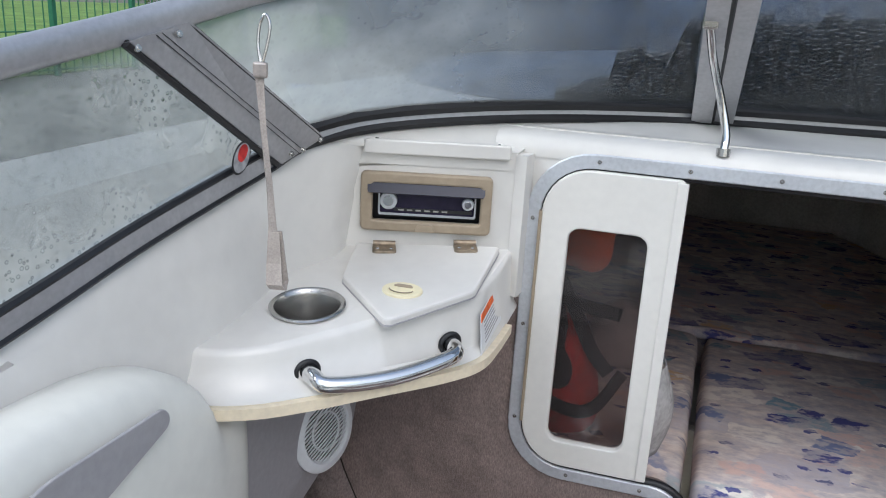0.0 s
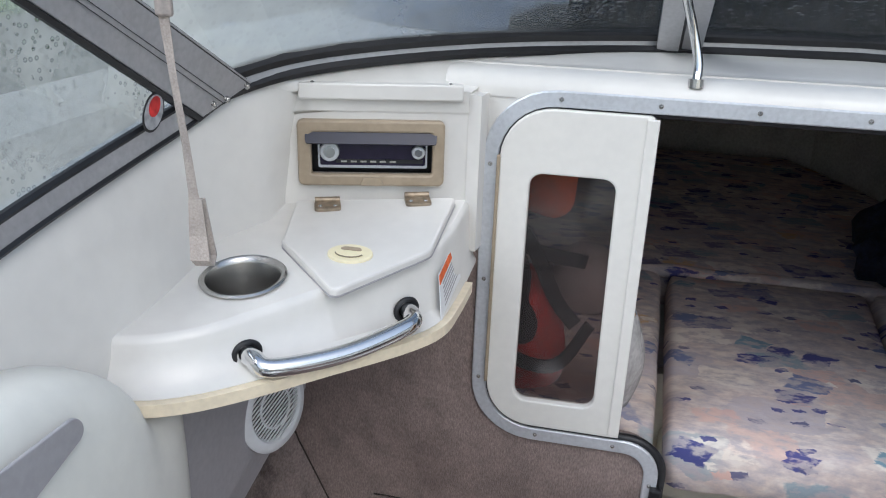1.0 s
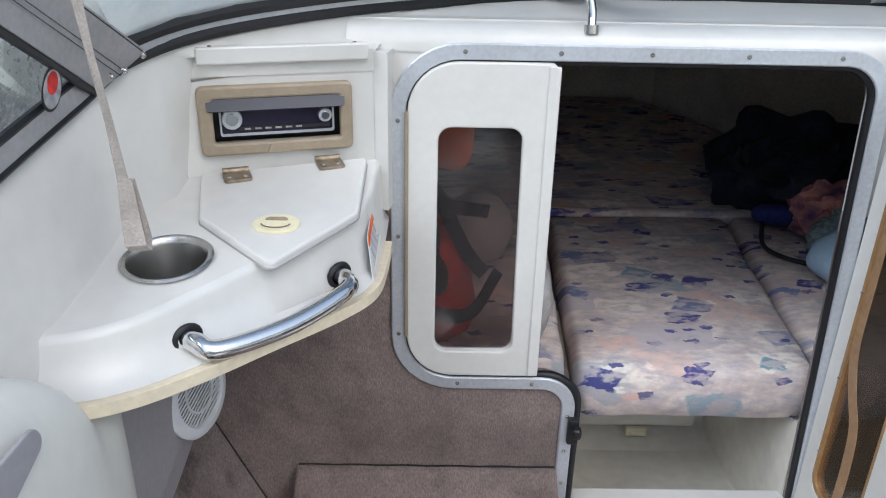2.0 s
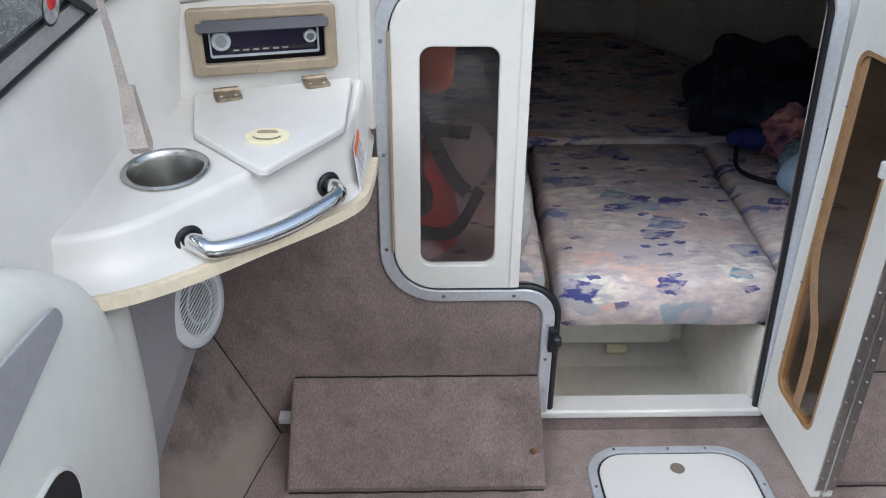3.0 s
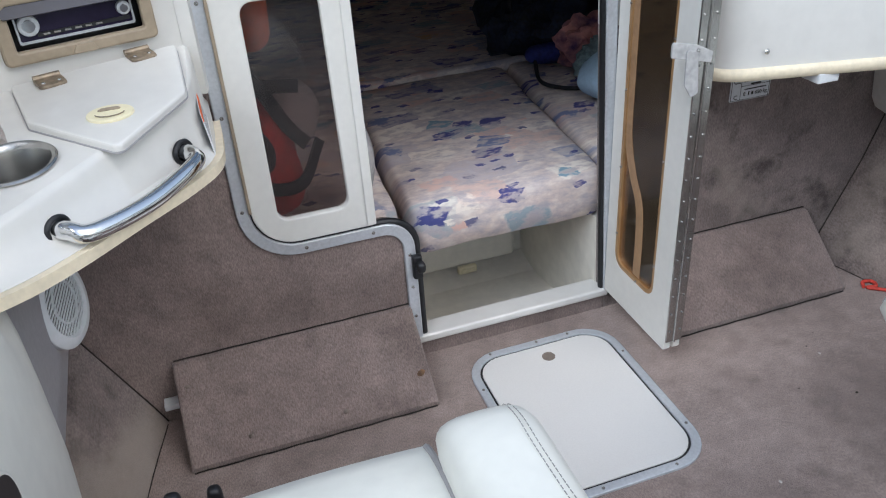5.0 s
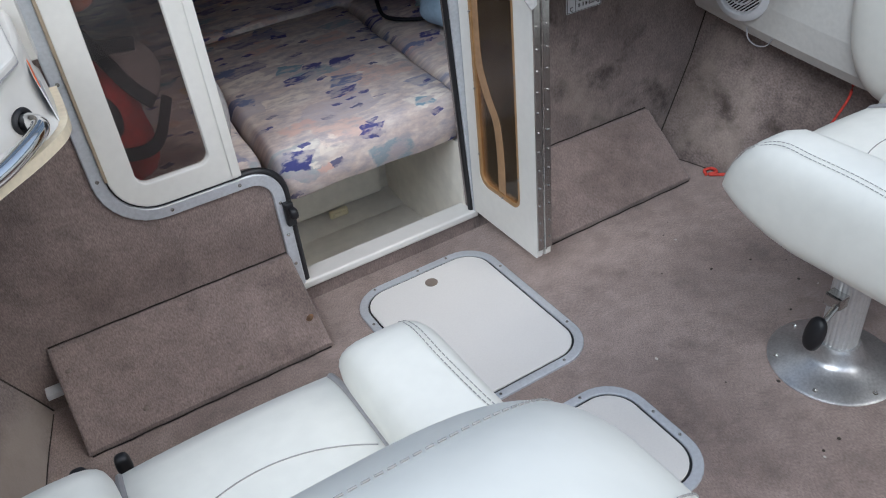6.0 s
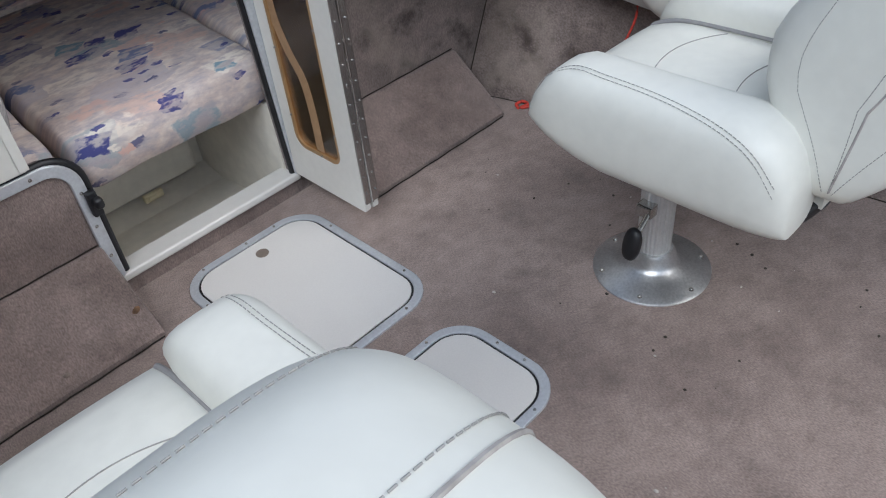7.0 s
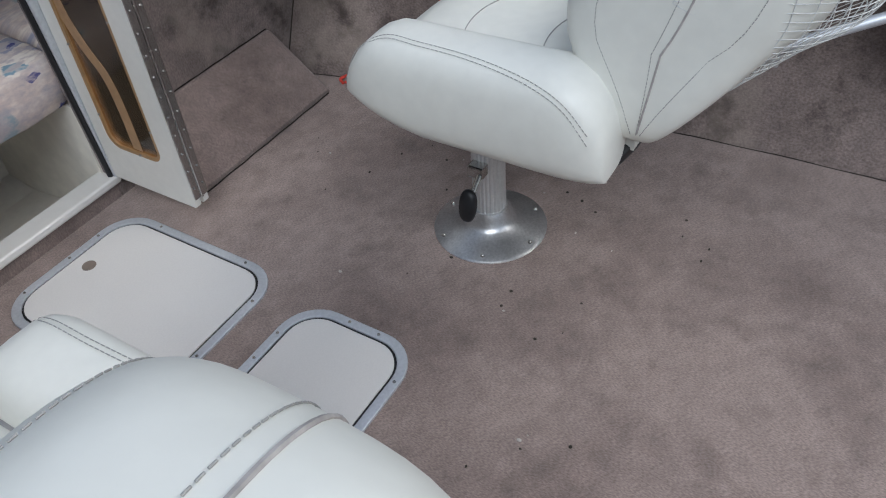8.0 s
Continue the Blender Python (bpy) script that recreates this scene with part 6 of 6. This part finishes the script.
vest_piece("body_panel", (-0.215, 1.55, 0.50), (0.075, 0.05, 0.15), RED, (14, -12, 10), 1)
vest_piece("body_panel", (-0.255, 1.66, 0.47), (0.09, 0.06, 0.12), RED, (10, 8, -12), 2)
vest_piece("collar", (-0.235, 1.64, 0.80), (0.095, 0.055, 0.075), ORANGE, (8, 10, 0), 3, "orange collar")
vest_piece("front_flap", (-0.245, 1.50, 0.60), (0.045, 0.03, 0.10), BLACKCLOTH, (5, -10, 0), 4)
for pts in ([(-0.30, 1.56, 0.78), (-0.22, 1.50, 0.72), (-0.16, 1.50, 0.60), (-0.12, 1.52, 0.54)], [(-0.28, 1.50, 0.49), (-0.20, 1.48, 0.465), (-0.14, 1.49, 0.47), (-0.09, 1.53, 0.54)], [(-0.29, 1.56, 0.70), (-0.20, 1.58, 0.66), (-0.11, 1.60, 0.64)]):
    pp = smooth_path(pts, 6)
    part("strap", sweep([VM @ p for p in pp], [(-0.003, -0.014), (0.003, -0.014), (0.003, 0.014), (-0.003, 0.014)]), BLACKCLOTH, vest)
vest.location.x = -0.245
rows = []
for k in range(13):
    z = 0.385 + 0.21 * k / 12
    rows.append([Vector((-0.086 + 0.010 * math.sin(9 * z + j * 0.8) + 0.022 * math.sin(math.pi * k / 12) + 0.004 * j, 1.425 + 0.017 * j, z)) for j in range(8)])
bm = loft(rows, False, False)
sheet = part("plastic_sheet", bm, FILM, smooth=True)
so = sheet.modifiers.new("thickness", 'SOLIDIFY')
so.thickness = 0.0015
tagged(sheet, "crumpled translucent plastic bag behind the door leaf", "plastic bag")

# ---------------------------------------------------------------- small things in the cockpit
pole = thing("boat_hook_pole", 1.1, 0.08, 0.37, "aluminium pole with grey end bracket along the side", "pole")
part("tube", rod((0.0, 0.015, 0.002), (0.195, -0.40, 0.16), 0.011, 12), ALU, pole, smooth=True)
part("end_bracket", block(-0.022, 0.016, -0.01, 0.03, -0.020, 0.018, 0.004), ALUGREY, pole, "grey end bracket")
pole.matrix_basis = pose(1.10, 0.095, 0.372)
rope = part("red_rope", tube(smooth_path([(1.128, 1.205, 0.006), (1.140, 1.222, 0.008), (1.165, 1.218, 0.006), (1.158, 1.196, 0.007), (1.135, 1.200, 0.006), (1.17, 1.17, 0.006), (1.21, 1.12, 0.006)], 8), 0.0045, 8), REDROPE, smooth=True)
tagged(rope, "red cord end lying on the carpet", "rope")
cord = thing("kill_cord", 1.237, 0.937, 0.40, "red kill cord hanging from the helm side", "cord")
part("line", tube(smooth_path([(0.0, 0.0, 0.20), (0.003, -0.004, 0.12), (0.006, -0.010, 0.02), (0.012, -0.02, -0.08), (0.0, 0.0, -0.16), (-0.02, 0.05, -0.30), (-0.02, 0.10, -0.385)], 8), 0.0032, 8), REDROPE, cord, smooth=True)
part("clip", block(-0.016, 0.016, -0.012, 0.012, 0.19, 0.215, 0.004), BLACK, cord, "black clip")
wire = part("loose_wire", tube(smooth_path([(1.222, 1.215, 0.400), (1.222, 1.205, 0.372), (1.222, 1.180, 0.361), (1.222, 1.150, 0.368), (1.222, 1.130, 0.395)], 6), 0.0018, 6), VINYLGREY, smooth=True)
tagged(wire, "grey loudspeaker wire looping below the side panel", "wire")
lever = thing("seat_lever", -0.49, 0.715, 0.40, "black seat slide lever under the passenger seat", "lever")
part("arm", tube(smooth_path([(0.03, -0.10, 0.0), (0.02, -0.02, 0.0), (0.0, 0.01, 0.0), (-0.02, 0.02, 0.012)], 5), 0.007, 8), BLACK, lever, smooth=True)
part("grip", pillow(0.012, 0.010, 0.022, 3, 6, m=pose(-0.022, 0.022, 0.012)), BLACK, lever, smooth=True)
part("grip", pillow(0.010, 0.010, 0.018, 3, 6, m=pose(0.030, 0.020, 0.010)), BLACK, lever, smooth=True)

rng = random.Random(4)
for k in range(80):
    x, y = rng.uniform(0.0, 1.05), rng.uniform(0.0, 1.33)
    if rng.random() < 0.45:
        x, y = rng.uniform(0.1, 1.0), rng.uniform(0.1, 0.75)
    r = rng.uniform(0.0016, 0.0040)
    if abs(x - 0.8) < 0.13 and abs(y - 0.55) < 0.13 or (0.07 < x < 0.48 and 0.37 < y < 1.35):
        continue
    ob = part("crumb", dome((x, y, r * 0.4), r, 6, (1, rng.uniform(0.5, 1.4), 0.6)), CRUMB if k % 4 else PALECRUMB)
    tagged(ob, "dark dirt crumb on the cockpit carpet" if k % 4 else "pale grit crumb on the cockpit carpet", "crumb", "floor crumbs")
for (x, y, r) in ((-0.217, 1.237, 0.0075), (-0.420, 1.240, 0.006), (-0.525, 1.345, 0.006)):
    z = 0.025 + (y - 1.222) * (0.131 / 0.163) + 0.0005
    ob = part("screw_cap", local(dome((x, y, z), r, 10, (1, 1, 0.4)), port_rest), TAUPE, port_rest, "dark screw cap")

leafbit = part("stain_patch", local(slab(rounded([(-0.050, 0.002), (-0.040, -0.004), (-0.031, 0.001), (-0.027, 0.009), (-0.036, 0.012), (-0.043, 0.009)], 0.005, 3), [], pose(0, 1.262, 0.0595, 38.8), 0.0012), port_rest), STAIN, port_rest, "small yellow-brown stain")

# ---------------------------------------------------------------- outside
deck = part("foredeck", slab([(-1.0, 1.46), (1.53, 1.46), (1.46, 2.15), (1.24, 3.2), (0.265, 4.5), (-0.71, 3.2), (-0.93, 2.15)], [], pose(0, 0, 0.997), 0.02), GELCOAT)
deck.location.z = 0.022
tagged(deck, "white gelcoat foredeck ahead of the windscreen", "deck", kind="structure")
rows = []
for k in range(33):
    t = k / 32
    x = -0.92 + 2.37 * t
    e = math.sqrt(max(0.0, 1 - abs(2 * t - 1) ** 3.2))
    ring = []
    for j in range(17):
        a = math.pi * j / 16
        n = noise.noise(Vector((x * 3, j * 0.4, 2.0)))
        ring.append(Vector((x, 2.42 - (0.68 + 0.02 * n) * e * math.cos(a), 1.041 + (0.10 + 0.012 * n) * e * math.sin(a))))
    rows.append(ring)
cover = part("canvas_cover", loft(rows), CANVAS, smooth=True)
tagged(cover, "blue-grey wet canvas bundle lying on the foredeck", "cover")
rows = []
for k in range(33):
    t = k / 32
    x = -2.46 + 6.8 * t
    e = math.sqrt(max(0.0, 1 - max(0.0, 1 - t * 5) ** 2.4)) * (1 if t < 0.98 else 0.9)
    low = 0.64 - 1.2 * min(1, max(0, t - 0.24) * 3)
    top = 0.9 + 1.15 * e ** 0.8
    ring = []
    for j in range(20):
        a = 2 * math.pi * j / 20
        n = noise.noise(Vector((x * 1.2, math.cos(a) * 1.5, math.sin(a) * 1.5)))
        c, s2 = math.cos(a), math.sin(a)
        ring.append(Vector((x, 5.6 - (0.05 + 1.05 * e) * c * (1 + 0.05 * n), (top + low) / 2 + (top - low) / 2 * (0.1 + 0.9 * e) * math.copysign(abs(s2) ** 0.7, s2) * (1 + 0.05 * n))))
    rows.append(ring)
near_boat = thing("covered_boat", 1.0, 5.6, -0.9, "blue-grey tarpaulin-covered boat on trailer props", "boat")
part("tarpaulin", local(loft(rows), near_boat), CANVAS, near_boat, smooth=True)
for px in (0.0, 3.2):
    part("prop", local(block(px, px + 0.15, 5.3, 5.9, -0.9, -0.2, 0.01), near_boat), VINYLGREY, near_boat)
HULLRING = [(1.32, 0.99), (1.34, 0.93), (1.32, 0.55), (1.19, -0.02), (1.0, -0.3), (0.0, -0.75), (0.0, -0.70), (0.97, -0.26), (1.15, -0.05), (1.285, 0.55), (1.295, 0.93)]
for s in (-1, 1):
    hull = part("hull", loft([[Vector((MID + s * w * f, y, z)) for w, z in HULLRING] for y, f in ((-1.7, 1), (0.5, 1), (1.4, 1), (2.2, 0.95), (3.2, 0.76), (4.5, 0.03))], True), GELCOAT)
    tagged(hull, "white gelcoat outer hull side", "hull", kind="structure")
ground = part("ground", block(-150, 150, -150, 150, -1.1, -0.9), GRAVEL)
tagged(ground, "grey wet gravel and grass ground", "ground", kind="structure")
fence = thing("fence", -14.0, 14.0, -0.9, "green welded mesh fence panels with posts", "fence")
post_mesh = None
for k in range(15):
    ob = part("post", block(-0.06, 0.06, -0.06, 0.06, 0, 3.0, 0.006), FENCEGREEN, fence) if k == 0 else new("post", post_mesh)
    post_mesh = ob.data
    ob.parent = fence
    ob.location = (0, -21.0 + k * 2.8, 0)
wire_mesh = None
for k in range(150):
    ob = part("wire", rod((0, 0, 0.05), (0, 0, 2.95), 0.016, 5), FENCEGREEN, fence) if k == 0 else new("wire", wire_mesh)
    wire_mesh = ob.data
    ob.parent = fence
    ob.location = (0, -21.0 + k * 0.28, 0)
for k in range(4):
    part("cross_wire", rod((0.03, -21.0, 0.15 + 0.87 * k), (0.03, 21.0, 0.15 + 0.87 * k), 0.016, 5), FENCEGREEN, fence)
grass = part("grass_bank", block(-60, -14.3, -60, 80, -0.95, -0.86), GRASS)
tagged(grass, "bright green lawn beyond the fence", "grass", kind="structure")
for k, (x, y, c) in enumerate(((-6.3, 12.0, BANNERBLUE), (-5.35, 12.0, BANNERBLUE), (-4.4, 12.1, PLASTICWHITE))):
    ob = part("banner", block(x, x + 0.55, y, y + 0.03, -0.66, -0.18, 0.005), c)
    tagged(ob, "blue and white banner hung on the fence" if c is BANNERBLUE else "white banner hung on the fence", "banner", "fence banners")
    for px in (x + 0.03, x + 0.52):
        part("leg", rod((px, y + 0.015, -0.9), (px, y + 0.015, -0.64), 0.012, 6), FENCEGREEN, ob)


def bush(x, y, s, seed):
    b = thing("bush", x, y, -0.9, "leafy dark green shrub behind the fence", "shrub", "shrubs")
    rg = random.Random(seed)
    part("stem", rod((0, 0, 0), (0.05, 0, s * 0.8), 0.05, 7, None, 0.02), TAUPE, b)
    bm = bmesh.new()
    for i in range(900):
        v = Vector((rg.gauss(0, 1), rg.gauss(0, 1), rg.gauss(0, 1))).normalized() * rg.uniform(0.55, 1.0)
        p = Vector((v.x * s * 0.8, v.y * s * 0.8, s * 0.75 + v.z * s * 0.7))
        p += Vector((noise.noise(p), noise.noise(p + Vector((5, 0, 0))), 0)) * 0.3
        q = Euler((rg.uniform(0, 6), rg.uniform(0, 6), rg.uniform(0, 6))).to_matrix()
        r = rg.uniform(0.05, 0.10)
        vs = [bm.verts.new(p + q @ Vector(c)) for c in ((-r, 0, 0), (0, -r * 0.5, 0), (r, 0, 0), (0, r * 0.5, 0.02))]
        bm.faces.new(vs)
    part("crown", bm, LEAF, b)


for k, (x, y, s) in enumerate(((-34, 30, 2.2), (-27, 38, 2.4), (-40, 20, 2.3), (-14, 40, 2.6), (-3, 42, 2.6), (8, 42, 2.8), (20, 38, 2.6))):
    bush(x, y, s, k + 1)
